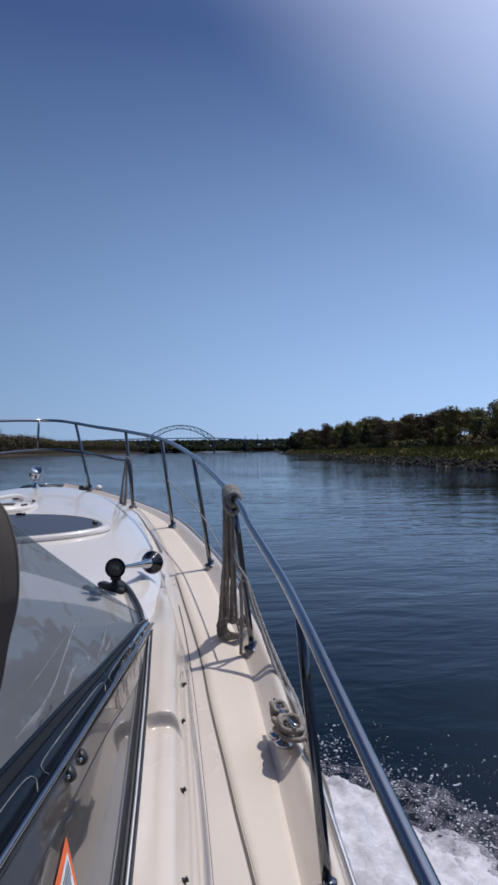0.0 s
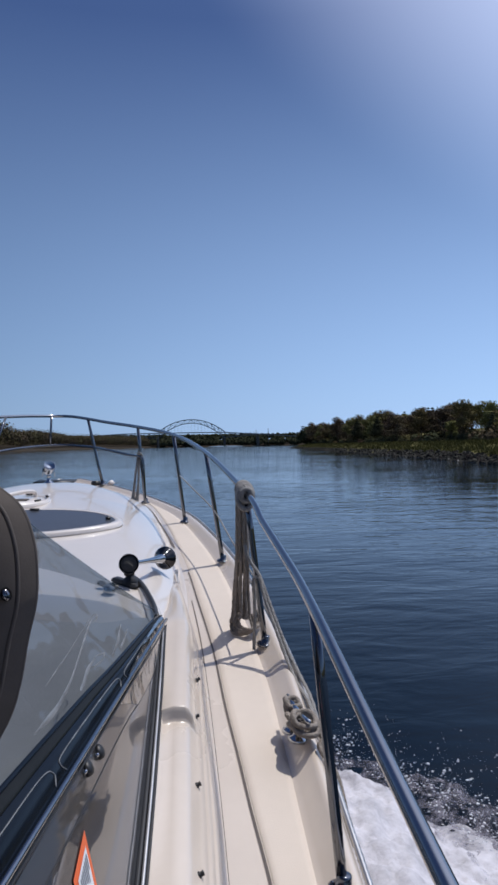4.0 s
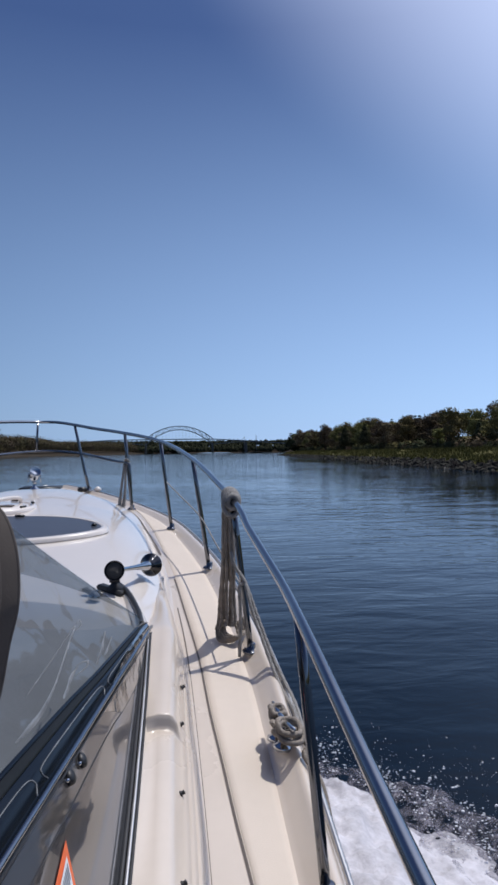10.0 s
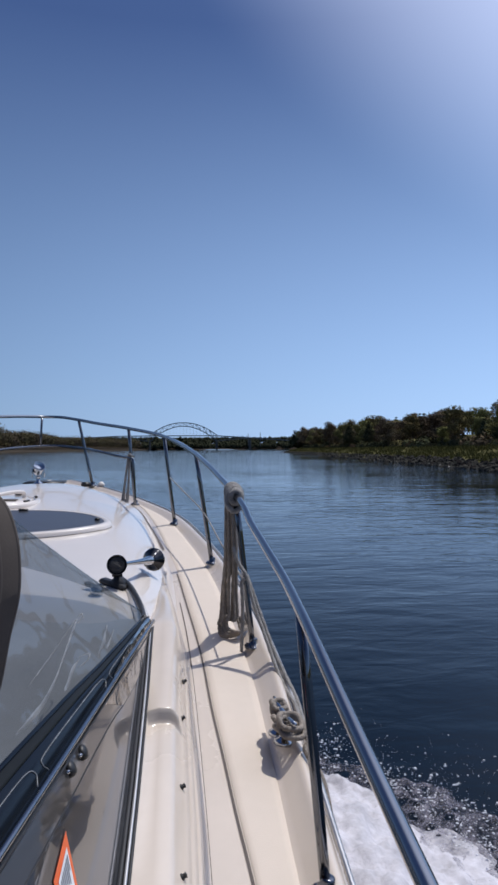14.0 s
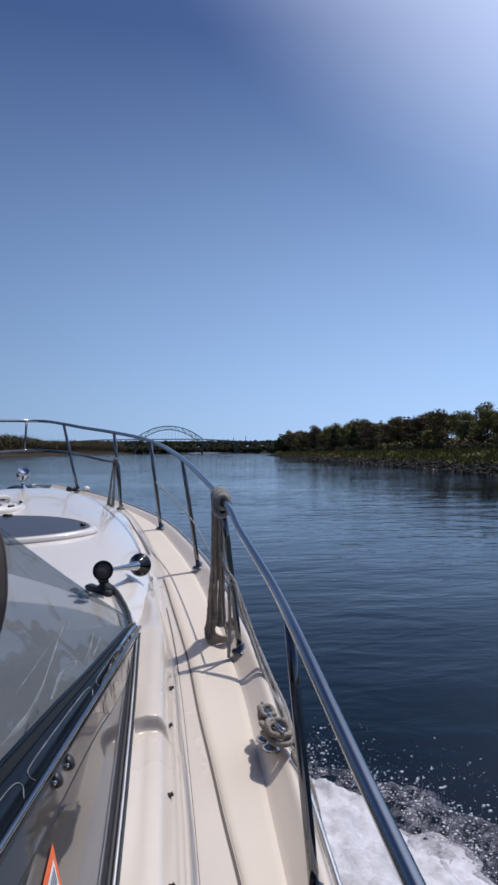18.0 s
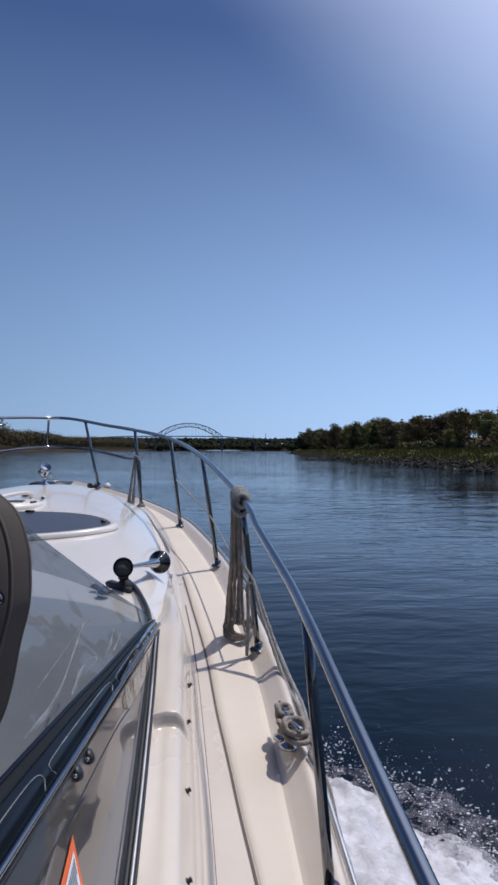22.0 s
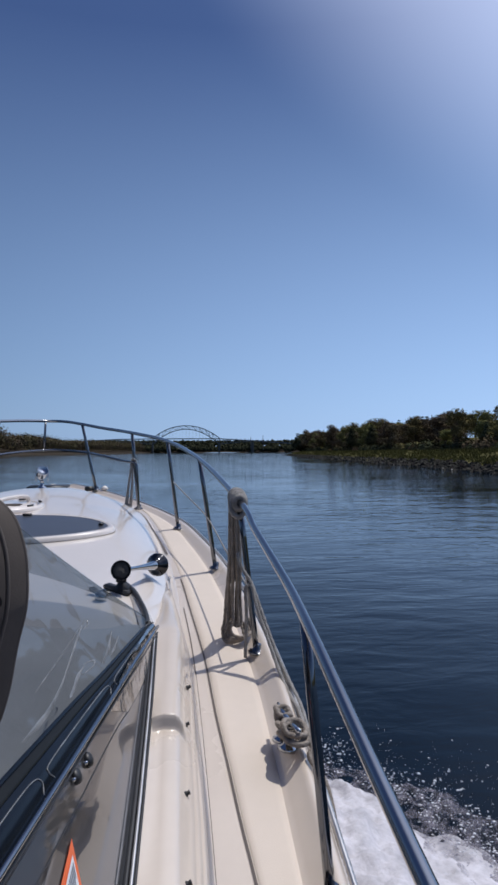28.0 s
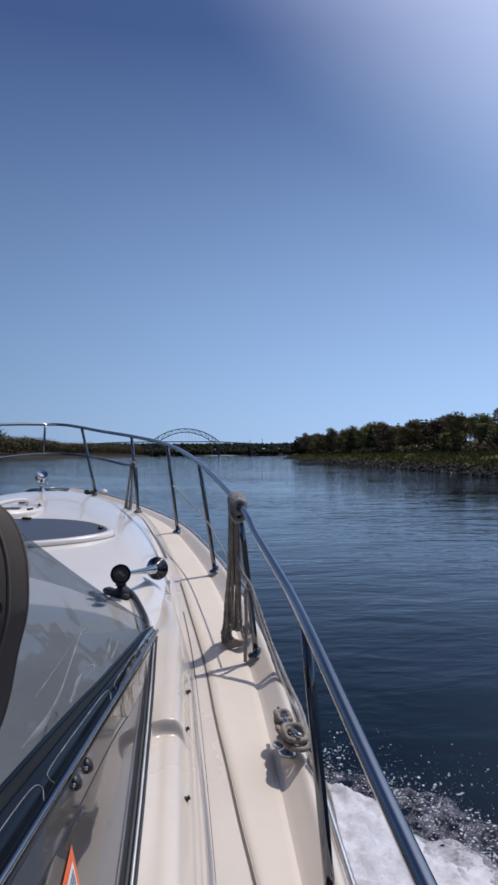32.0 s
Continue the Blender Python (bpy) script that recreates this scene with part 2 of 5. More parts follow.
def clear_glass(name, through_tint=(0.50, 0.53, 0.555)):
    m = bpy.data.materials.new(name)
    m.use_nodes = True
    n, l = m.node_tree.nodes, m.node_tree.links
    tr = n.new("ShaderNodeBsdfTransparent")
    tr.inputs["Color"].default_value = (*through_tint, 1)
    gl = n.new("ShaderNodeBsdfGlossy")
    gl.inputs["Roughness"].default_value = 0.015
    sh = n.new("ShaderNodeMixShader")
    lw = n.new("ShaderNodeLayerWeight")
    lw.inputs["Blend"].default_value = 0.10
    add = n.new("ShaderNodeMath")
    add.operation, add.use_clamp = "MULTIPLY_ADD", True
    add.inputs[1].default_value, add.inputs[2].default_value = 0.24, 0.045
    tc = n.new("ShaderNodeTexCoord")
    tx = n.new("ShaderNodeTexNoise")
    tx.inputs["Scale"].default_value, tx.inputs["Detail"].default_value = 4.0, 1.0
    bp = n.new("ShaderNodeBump")
    bp.inputs["Strength"].default_value, bp.inputs["Distance"].default_value = 0.35, 0.05
    l.new(tc.outputs["Object"], tx.inputs["Vector"])
    l.new(tx.outputs["Fac"], bp.inputs["Height"])
    l.new(bp.outputs[0], gl.inputs["Normal"])
    l.new(lw.outputs["Facing"], add.inputs[0])
    l.new(add.outputs[0], sh.inputs[0])
    l.new(tr.outputs[0], sh.inputs[1])
    l.new(gl.outputs[0], sh.inputs[2])
    l.new(sh.outputs[0], n["Material Output"].inputs["Surface"])
    return m


SIDE_GLASS = mirror_glass("tinted_side_glass", (0.012, 0.014, 0.018), 0.012, 0.085)
TRIM_GLASS = mirror_glass("taupe_trim_film", (0.05, 0.046, 0.043), 0.05, 0.12)
SCREEN_GLASS = clear_glass("windscreen_glass")
EDGE_GLASS = clear_glass("polished_glass_edge", (0.93, 0.95, 0.96))


def water_material():
    m = bpy.data.materials.new("canal_water")
    m.use_nodes = True
    n, l = m.node_tree.nodes, m.node_tree.links
    b = n["Principled BSDF"]
    b.inputs["Base Color"].default_value = (0.002, 0.006, 0.012, 1)
    b.inputs["Roughness"].default_value = 0.035
    b.inputs["IOR"].default_value = 1.33
    b.inputs["Specular IOR Level"].default_value = 0.16
    tc = n.new("ShaderNodeTexCoord")
    # wind patches: calmer and rougher stretches of the surface
    patches = n.new("ShaderNodeTexNoise")
    patches.inputs["Scale"].default_value, patches.inputs["Detail"].default_value = 0.045, 3.0
    l.new(tc.outputs["Object"], patches.inputs["Vector"])
    previous = None
    for scale, stretch, calm, rough, dist in ((0.30, 2.4, 0.16, 0.40, 0.16), (1.3, 2.0, 0.12, 0.60, 0.045), (5.0, 1.6, 0.10, 0.36, 0.010)):
        mp = n.new("ShaderNodeMapping")
        mp.inputs["Scale"].default_value = (1.0, stretch, 1.0)
        mp.inputs["Rotation"].default_value = (0, 0, radians(18 - 11 * scale))
        tx = n.new("ShaderNodeTexNoise")
        tx.inputs["Scale"].default_value, tx.inputs["Detail"].default_value = scale, 3
        tx.inputs["Distortion"].default_value = 0.5
        wind = n.new("ShaderNodeMapRange")
        wind.inputs["From Min"].default_value, wind.inputs["From Max"].default_value = 0.36, 0.64
        wind.inputs["To Min"].default_value, wind.inputs["To Max"].default_value = calm, rough
        bp = n.new("ShaderNodeBump")
        bp.inputs["Distance"].default_value = dist
        l.new(patches.outputs["Fac"], wind.inputs["Value"])
        l.new(wind.outputs[0], bp.inputs["Strength"])
        l.new(tc.outputs["Object"], mp.inputs["Vector"])
        l.new(mp.outputs[0], tx.inputs["Vector"])
        l.new(tx.outputs["Fac"], bp.inputs["Height"])
        if previous:
            l.new(previous.outputs[0], bp.inputs["Normal"])
        previous = bp
    l.new(previous.outputs[0], b.inputs["Normal"])
    return m


WATER = water_material()


def lace_material():
    """Thin foam: broken white lace on see-through water."""
    m = bpy.data.materials.new("foam_lace")
    m.use_nodes = True
    n, l = m.node_tree.nodes, m.node_tree.links
    b = n["Principled BSDF"]
    b.inputs["Base Color"].default_value = (0.21, 0.20, 0.24, 1)
    b.inputs["Roughness"].default_value = 0.9
    tc = n.new("ShaderNodeTexCoord")
    tx = n.new("ShaderNodeTexNoise")
    tx.inputs["Scale"].default_value, tx.inputs["Detail"].default_value, tx.inputs["Roughness"].default_value = 11.0, 9.0, 0.75
    ramp = n.new("ShaderNodeValToRGB")
    ramp.color_ramp.elements[0].position, ramp.color_ramp.elements[1].position = 0.43, 0.70
    l.new(tc.outputs["Object"], tx.inputs["Vector"])
    l.new(tx.outputs["Fac"], ramp.inputs[0])
    l.new(ramp.outputs[0], b.inputs["Alpha"])
    return m


LACE = lace_material()


# ---- mesh helpers ----
def part(name, bm, material, parent=None, label="", smooth=True, kind=""):
    me = bpy.data.meshes.new(name)
    bm.normal_update()
    bm.to_mesh(me)
    bm.free()
    if smooth:
        me.shade_smooth()
    me.materials.append(material)
    ob = new(name, me)
    if parent:
        ob.parent = parent
    if label or kind:
        tagged(ob, label, kind=kind)
    return ob


def thing(name, label, category, at=(0, 0, 0), group="", kind=""):
    ob = new(name)
    ob.location = at
    return tagged(ob, label, category, group, kind)


def smooth_path(points, steps=8):
    """Catmull-Rom through the points."""
    p = [Vector(q) for q in points]
    p = [p[0] * 2 - p[1]] + p + [p[-1] * 2 - p[-2]]
    out = []
    for i in range(1, len(p) - 2):
        for k in range(steps):
            t = k / steps
            a, b, c, d = p[i - 1 : i + 3]
            out.append(0.5 * ((2 * b) + (c - a) * t + (2 * a - 5 * b + 4 * c - d) * t * t + (3 * b - a - 3 * c + d) * t ** 3))
    return out + [p[-2]]


def tube(bm, points, radius, sides=10, caps=True, radii=None):
    """A round tube along the points."""
    pts = [Vector(q) for q in points]
    rings, up = [], None
    for i, q in enumerate(pts):
        way = (pts[min(i + 1, len(pts) - 1)] - pts[max(i - 1, 0)]).normalized()
        if up is None:
            up = way.orthogonal().normalized()
        up = (up - way * up.dot(way)).normalized()
        side = way.cross(up)
        r = radii[i] if radii else radius
        rings.append([bm.verts.new(q + r * (math.cos(a) * up + math.sin(a) * side)) for a in (2 * math.pi * k / sides for k in range(sides))])
    for r0, r1 in zip(rings, rings[1:]):
        for k in range(sides):
            bm.faces.new((r0[k], r0[(k + 1) % sides], r1[(k + 1) % sides], r1[k]))
    if caps:
        bm.faces.new(rings[0][::-1])
        bm.faces.new(rings[-1])
    return bm


def sheet(bm, rows, closed=False):
    """Quads between rows of points of equal length."""
    grid = [[bm.verts.new(p) for p in row] for row in rows]
    for r0, r1 in zip(grid, grid[1:]):
        for k in range(len(r0) - 1):
            bm.faces.new((r0[k], r0[k + 1], r1[k + 1], r1[k]))
        if closed:
            bm.faces.new((r0[-1], r0[0], r1[0], r1[-1]))
    return bm


def lathe(bm, profile, sides=24, m=Matrix()):
    """Radius and height pairs turned round z, laid at m."""
    rings = [[bm.verts.new(m @ Vector((r * math.cos(a), r * math.sin(a), z))) for a in (2 * math.pi * k / sides for k in range(sides))] for r, z in profile]
    for r0, r1 in zip(rings, rings[1:]):
        for k in range(sides):
            bm.faces.new((r0[k], r0[(k + 1) % sides], r1[(k + 1) % sides], r1[k]))
    if profile[0][0] > 1e-4:
        bm.faces.new(rings[0][::-1])
    if profile[-1][0] > 1e-4:
        bm.faces.new(rings[-1])
    return bm


def leaf_frame(r, way, loose):
    """Two tangents of a leaf clump that faces roughly outward from its crown."""
    face = (way + loose * Vector((r.gauss(0, 1), r.gauss(0, 1), r.gauss(0, 1)))).normalized()
    side = face.orthogonal().normalized()
    g = r.uniform(0, 6.28)
    a = side * math.cos(g) + face.cross(side) * math.sin(g)
    return a, face.cross(a)


def block(bm, size, m=Matrix(), bevel=0.0):
    made = bmesh.ops.create_cube(bm, size=1.0, matrix=m @ Matrix.Diagonal((*size, 1)))
    if bevel:
        edges = list({e for v in made["verts"] for e in v.link_edges})
        bmesh.ops.bevel(bm, geom=edges, offset=bevel, segments=2, affect="EDGES")
    return bm


def lerp_table(table, y):
    ys, vs = zip(*table)
    return float(np.interp(y, ys, vs))


def smooth_table(table, y):
    """Smooth interpolation of a station table."""
    ys, vs = zip(*table)
    if y <= ys[0]:
        return vs[0]
    if y >= ys[-1]:
        return vs[-1]
    i = max(k for k in range(len(ys) - 1) if ys[k] <= y)
    slope = lambda k: (vs[min(k + 1, len(vs) - 1)] - vs[max(k - 1, 0)]) / (ys[min(k + 1, len(ys) - 1)] - ys[max(k - 1, 0)])
    h = ys[i + 1] - ys[i]
    t = (y - ys[i]) / h
    a, b = slope(i) * h, slope(i + 1) * h
    return vs[i] * (2 * t**3 - 3 * t**2 + 1) + a * (t**3 - 2 * t**2 + t) + vs[i + 1] * (3 * t**2 - 2 * t**3) + b * (t**3 - t**2)


def spread(a, b, n):
    return [a + (b - a) * k / (n - 1) for k in range(n)]


# ---- the boat's lines: y ahead along the keel, x to starboard, waterline at 0 ----
def deck_z(y):
    u = y - 1.47
    return 1.33 + 0.165 * u - 0.0045 * u * u


HALF_BEAM = [(-3.5, 1.33), (-2, 1.385), (0, 1.40), (1.5, 1.402), (2.0, 1.405), (2.4, 1.40), (3.0, 1.36), (3.52, 1.30), (4.11, 1.19), (4.66, 1.05), (5.2, 0.80), (5.6, 0.55), (5.95, 0.29), (6.2, 0.06), (6.24, 0.0)]
TRUNK_HALF = [(2.2, 1.04), (2.7, 1.045), (3.1, 1.04), (3.5, 1.015), (3.83, 0.975), (4.43, 0.885), (4.96, 0.775), (5.35, 0.52), (5.62, 0.24), (5.75, 0.0)]
TRUNK_RISE = [(2.2, 0.235), (2.6, 0.225), (2.9, 0.200), (3.2, 0.186), (4.0, 0.182), (4.6, 0.17), (5.3, 0.135), (5.62, 0.075), (5.75, 0.0)]


def half_beam(y):
    return max(smooth_table(HALF_BEAM, y), 0.0)


def trunk_half(y):
    return max(smooth_table(TRUNK_HALF, y), 0.0)


def trunk_z(x, y):
    w = max(trunk_half(y), 1e-4)
    s = min(abs(x) / w, 1)
    return deck_z(y) + smooth_table(TRUNK_RISE, y) * (1 - s ** lerp_table([(3.0, 11.0), (3.8, 6.5), (4.6, 3.2)], y))


# ---- the boat ----
boat = thing("cabin_cruiser", "cream and white cabin cruiser under way with stainless bow rail", "boat")
YS = spread(-3.5, 6.2, 80)


def hull():
    rows = []
    for y in YS + [6.24]:
        w = half_beam(y)
        wl = half_beam(min(y + 0.75 + max(y, 0) * 0.06, 6.24)) * 0.93
        keel = -0.55 if y < 3.6 else -0.55 + (deck_z(y) + 0.5) * ((y - 3.6) / 2.64) ** 2.2
        z = deck_z(y)
        half = [(w + 0.006, z + 0.004), (w + 0.006, z - 0.10), (0.62 * w + 0.38 * wl, z * 0.62), (0.25 * w + 0.75 * wl, z * 0.28), (wl, 0.0), (wl * 0.9, -0.12)]
        half = [(x, max(zz, keel)) for x, zz in half]
        rows.append([Vector((x, y, zz)) for x, zz in half] + [Vector((0, y, keel))] + [Vector((-x, y, zz)) for x, zz in half[::-1]])
    bm = bmesh.new()
    sheet(bm, rows)
    bm.faces.new([bm.verts.new(p) for p in rows[0]])
    return bm


part("hull", hull(), GELCOAT, boat, "glossy white hull")

bm = bmesh.new()
sheet(bm, [[Vector((half_beam(y) * s, y, deck_z(y))) for s in spread(-1, 1, 9)] for y in YS + [6.235]])
deck = part("deck", bm, CREAM, boat, "cream moulded deck")


def toe_height(y):
    return lerp_table([(2.6, 1.0), (4.0, 0.7), (5.2, 0.35)], y)


def toe_width(y):
    return lerp_table([(1.5, 0.080), (2.3, 0.080), (3.2, 0.082), (4.5, 0.07), (5.6, 0.06)], y)


for side in (1, -1):
    rows = []
    for y in spread(-3.5, 6.17, 110):
        w, z, tw = half_beam(y), deck_z(y), toe_width(y)
        prof = [(-tw - 0.012, -0.002), (-tw, 0.003), (-tw + 0.010, 0.010), (-0.034, 0.047), (-0.026, 0.053), (-0.016, 0.056), (-0.005, 0.050), (0.006, 0.030), (0.010, -0.015)]
        low = toe_height(y)
        rows.append([Vector((side * max(w + dx, 0.0), y, z + dz * low)) for dx, dz in prof])
    bm = sheet(bmesh.new(), rows)
    part("toe_rail", bm, CREAM, boat, "raised cream gunwale moulding")
    # rub rail: stainless strip with a dark ribbed insert
    bm = bmesh.new()
    tube(bm, [(side * (half_beam(y) + 0.012), y, deck_z(y) - 0.035) for y in spread(-3.5, 6.2, 100)], 0.017, 8)
    rub = part("rub_rail", bm, CREAM, boat)
    bm = bmesh.new()
    line = [Vector((side * (half_beam(y) + 0.016), y, deck_z(y) + 0.038 * toe_height(y))) for y in spread(-3.5, 6.19, 900)]
    tube(bm, line, 0.008, 6, radii=[0.0095 if k % 2 else 0.0078 for k in range(900)])
    part("rub_insert", bm, BEAD, rub, "ribbed metal insert")


def seam_x(y):
    return smooth_table([(-3.5, 1.31), (-0.5, 1.285), (0.5, 1.262), (1.46, 1.212), (1.70, 1.192), (1.92, 1.177), (2.18, 1.157), (2.58, 1.135), (3.1, 1.085), (3.5, 1.045), (3.9, 0.99), (4.45, 0.905), (4.96, 0.80), (5.2, 0.72)], y)


def slot_x(y):
    return smooth_table([(-3.5, 1.125), (1.47, 1.119), (1.9, 1.113), (2.4, 1.10), (2.74, 1.085), (3.1, 1.058), (3.3, 1.04)], y)


# non-skid panels between the dark seam and the gunwale moulding
for side in (1, -1):
    for y0, y1 in ((-3.4, 5.12),):
        rows = []
        for y in spread(y0, y1, max(int((y1 - y0) * 14), 8)):
            a, b, z = seam_x(y) + 0.006, half_beam(y) - toe_width(y) - 0.008, deck_z(y)
            b = max(b, a + 0.01)
            rows.append([Vector((side * x, y, z + h)) for x, h in [(a, 0.0), (a + 0.003, 0.004)] + [(a + (b - a) * k / 6, 0.0045) for k in range(1, 6)] + [(b - 0.003, 0.004), (b, 0.0)]])
        part("nonskid_panel", sheet(bmesh.new(), rows), NONSKID, deck, "matt cream non-skid panel")
    for name, fx, a, b, w in (("seam", seam_x, -3.4, 3.5, 0.0035), ("slot", slot_x, -3.4, 3.1, 0.002)):
        rows = [[Vector((side * (fx(y) + d), y, deck_z(y) + 0.0025)) for d in (-w, w)] for y in spread(a, b, 90)]
        part(name, sheet(bmesh.new(), rows), SEAM_AND_REFLECTION, deck, "dark deck seam")

def sill(y):
    """The polished strip along the top of the side panel."""
    return Vector((0.952 - 0.1228 * (2.262 - y), y, 1.704 + 0.0179 * (2.262 - y)))


def coaming_height(y):
    """Height of the coaming's top over the deck, with its step."""
    t = min(max((y - 1.859) / 0.010, 0), 1)
    return 0.142 + 0.038 * t * t * (3 - 2 * t)


def gasket_height(y):
    """The gasket line climbs evenly past the step."""
    return lerp_table([(1.3, 0.142), (2.05, 0.182)], y)


def coaming_inner(y):
    """Inner edge of the coaming's top, where the side panel rises from it."""
    return lerp_table([(-1.6, 0.84), (1.33, 0.936), (1.56, 0.941), (1.87, 0.945), (2.05, 0.946), (2.25, 0.945)], y)


def strip_point(y, r):
    """A point on the tinted side panel: r from its lower edge (0) to the polished strip (1)."""
    foot = Vector((coaming_inner(y) - 0.006, y, deck_z(y) + gasket_height(y) - 0.004))
    return foot.lerp(sill(y), 1.12 * r - 0.12)


# side coaming under the windscreen, with its step
for side in (1, -1):
    rows = []
    for y in sorted(spread(-3.4, 3.35, 240) + spread(1.855, 1.875, 9)):
        fade = min(max((3.35 - y) / 0.9, 0), 1)
        h = 0.06 + (coaming_height(y) - 0.06) * fade
        z, out = deck_z(y), 1.047 + (trunk_half(y) - 0.055 - 1.047) * (1 - fade)
        foot = slot_x(y) * fade + (trunk_half(y) - 0.02) * (1 - fade)
        lean = lambda f: out + 0.004 + (foot - out - 0.004) * f
        inner = coaming_inner(y)
        g = gasket_height(y) * fade
        prof = [(inner, g - 0.12), (inner, g - 0.012), (inner + 0.004, g - 0.003), (inner + 0.012, g), (inner + 0.020, h), (0.995, h + 0.006), (out - 0.022, h + 0.004), (out - 0.010, h - 0.004), (out - 0.003, h - 0.016), (out + 0.001, h - 0.021)]
        wall = min(h, 0.06 + 0.082 * fade)
        # the sloping outer wall, with three shallow flutes, down to the slot in the deck
        for f, dent in ((0.12, 0.0), (0.30, 0.002), (0.33, -0.001), (0.36, 0.002), (0.52, 0.003), (0.55, -0.001), (0.58, 0.002), (0.74, 0.003), (0.77, -0.001), (0.80, 0.002), (0.92, 0.001), (1.0, 0.0)):
            prof.append((lean(f) + dent * fade, 0.004 + max(wall - 0.024, 0) * (1 - f) ** 1.15))
        rows.append([Vector((side * x, y, z + dz)) for x, dz in prof])
    part("side_coaming", sheet(bmesh.new(), rows), CREAM, boat, "cream moulded coaming with a step")

# the crowned cabin top ahead of the windscreen
rows = []
for y in spread(2.2, 5.75, 70):
    w = trunk_half(y)
    rows.append([Vector((w * s, y, trunk_z(w * s, y) + 0.002)) for s in [math.sin(a) for a in spread(-math.pi / 2, math.pi / 2, 41)]])
foredeck = part("cabin_top", sheet(bmesh.new(), rows), GELCOAT, boat, "glossy white crowned cabin top")
# dark water's reflection along the foot of the cabin top, painted as a strip
for side in (1, -1):
    rows = []
    for q in smooth_path([(0.718, 4.975, 0), (0.800, 4.746, 0), (0.873, 4.405, 0), (0.928, 4.137, 0), (0.963, 3.924, 0)], 6):
        w = lerp_table([(3.92, 0.010), (4.4, 0.008), (4.98, 0.003)], q.y)
        rows.append([Vector((side * (q.x + d * w), q.y, max(deck_z(q.y), trunk_z(q.x + d * w, q.y) if q.x + d * w < trunk_half(q.y) else 0) + 0.005)) for d in (-1, -0.5, 0, 0.5, 1)])
    part("foot_reflection", sheet(bmesh.new(), rows), SEAM_AND_REFLECTION, foredeck, "painted dark reflection along the cabin top's foot")

def skylight(x0, y0, a, b):
    top = lambda x, y: trunk_z(x, y)
    bm = bmesh.new()
    rows = []
    for ang in spread(0, 2 * math.pi, 65):
        c, s = math.cos(ang), math.sin(ang)
        rows.append([Vector((x0 + (a + d) * c, y0 + (b + d) * s, top(x0 + a * c, y0 + b * s) + h)) for d, h in ((0.045, 0.0), (0.042, 0.016), (0.030, 0.026), (0.006, 0.028), (-0.004, 0.018))])
    rim = part("skylight_rim", sheet(bm, rows), GELCOAT, foredeck, "white moulded skylight rim")
    bm = bmesh.new()
    rows = [[Vector((x0 + a * r * math.cos(g), y0 + b * r * math.sin(g), top(x0 + a * r * math.cos(g), y0 + b * r * math.sin(g)) + 0.024)) for g in spread(0, 2 * math.pi, 65)] for r in (0.01, 0.3, 0.6, 0.85, 1.0)]
    part("skylight_pane", sheet(bm, rows), SMOKED, foredeck, "smoked acrylic skylight pane")
    for g in (0.12, 1.5, 2.9, 4.6):
        x, y = x0 + a * 0.93 * math.cos(g), y0 + b * 0.93 * math.sin(g)
        bm = block(bmesh.new(), (0.055, 0.028, 0.012), pose(x, y, top(x, y) + 0.030, 0, 0, math.degrees(g) + 90), 0.004)
        part("skylight_latch", bm, RUBBER, foredeck, "black latch")


skylight(0.10, 3.84, 0.535, 0.27)


def deck_hatch(x0, y0, r):
    z = trunk_z(x0, y0)
    tilt = pose(x0, y0, z, 3, 0, 0)
    rim = part("hatch_rim", lathe(bmesh.new(), [(r + 0.03, -0.02), (r + 0.028, 0.014), (r + 0.012, 0.024), (r - 0.004, 0.020), (r - 0.008, 0.004)], 48, tilt), GELCOAT, foredeck, "round white hatch rim")
    part("hatch_lid", lathe(bmesh.new(), [(r - 0.014, 0.0), (r - 0.018, 0.018), (r - 0.05, 0.026), (0.02, 0.030), (0.0, 0.030)], 48, tilt), GELCOAT, foredeck, "round white hatch lid")
    bm = bmesh.new()
    tube(bm, smooth_path([tilt @ Vector(p) for p in ((0.02, -0.16, 0.02), (0.03, -0.15, 0.06), (0.10, -0.02, 0.07), (0.16, 0.07, 0.06), (0.165, 0.085, 0.02))], 6), 0.014, 8)
    part("hatch_handle", bm, GELCOAT, foredeck, "white hatch handle")
    for g in (-0.5, 0.35, 1.2):
        bm = block(bmesh.new(), (0.05, 0.018, 0.012), tilt @ pose((r + 0.005) * math.cos(g), (r + 0.005) * math.sin(g), 0.028, 0, 0, math.degrees(g) + 90), 0.003)
        part("hatch_catch", bm, RUBBER, foredeck, "black catch")
    for k in (-0.05, 0.0):
        bm = block(bmesh.new(), (0.20, 0.012, 0.006), tilt @ pose(0.06, -0.07 + k, 0.030), 0.002)
        part("hatch_slot", bm, SEAM_AND_REFLECTION, foredeck)


deck_hatch(-0.12, 4.45, 0.25)

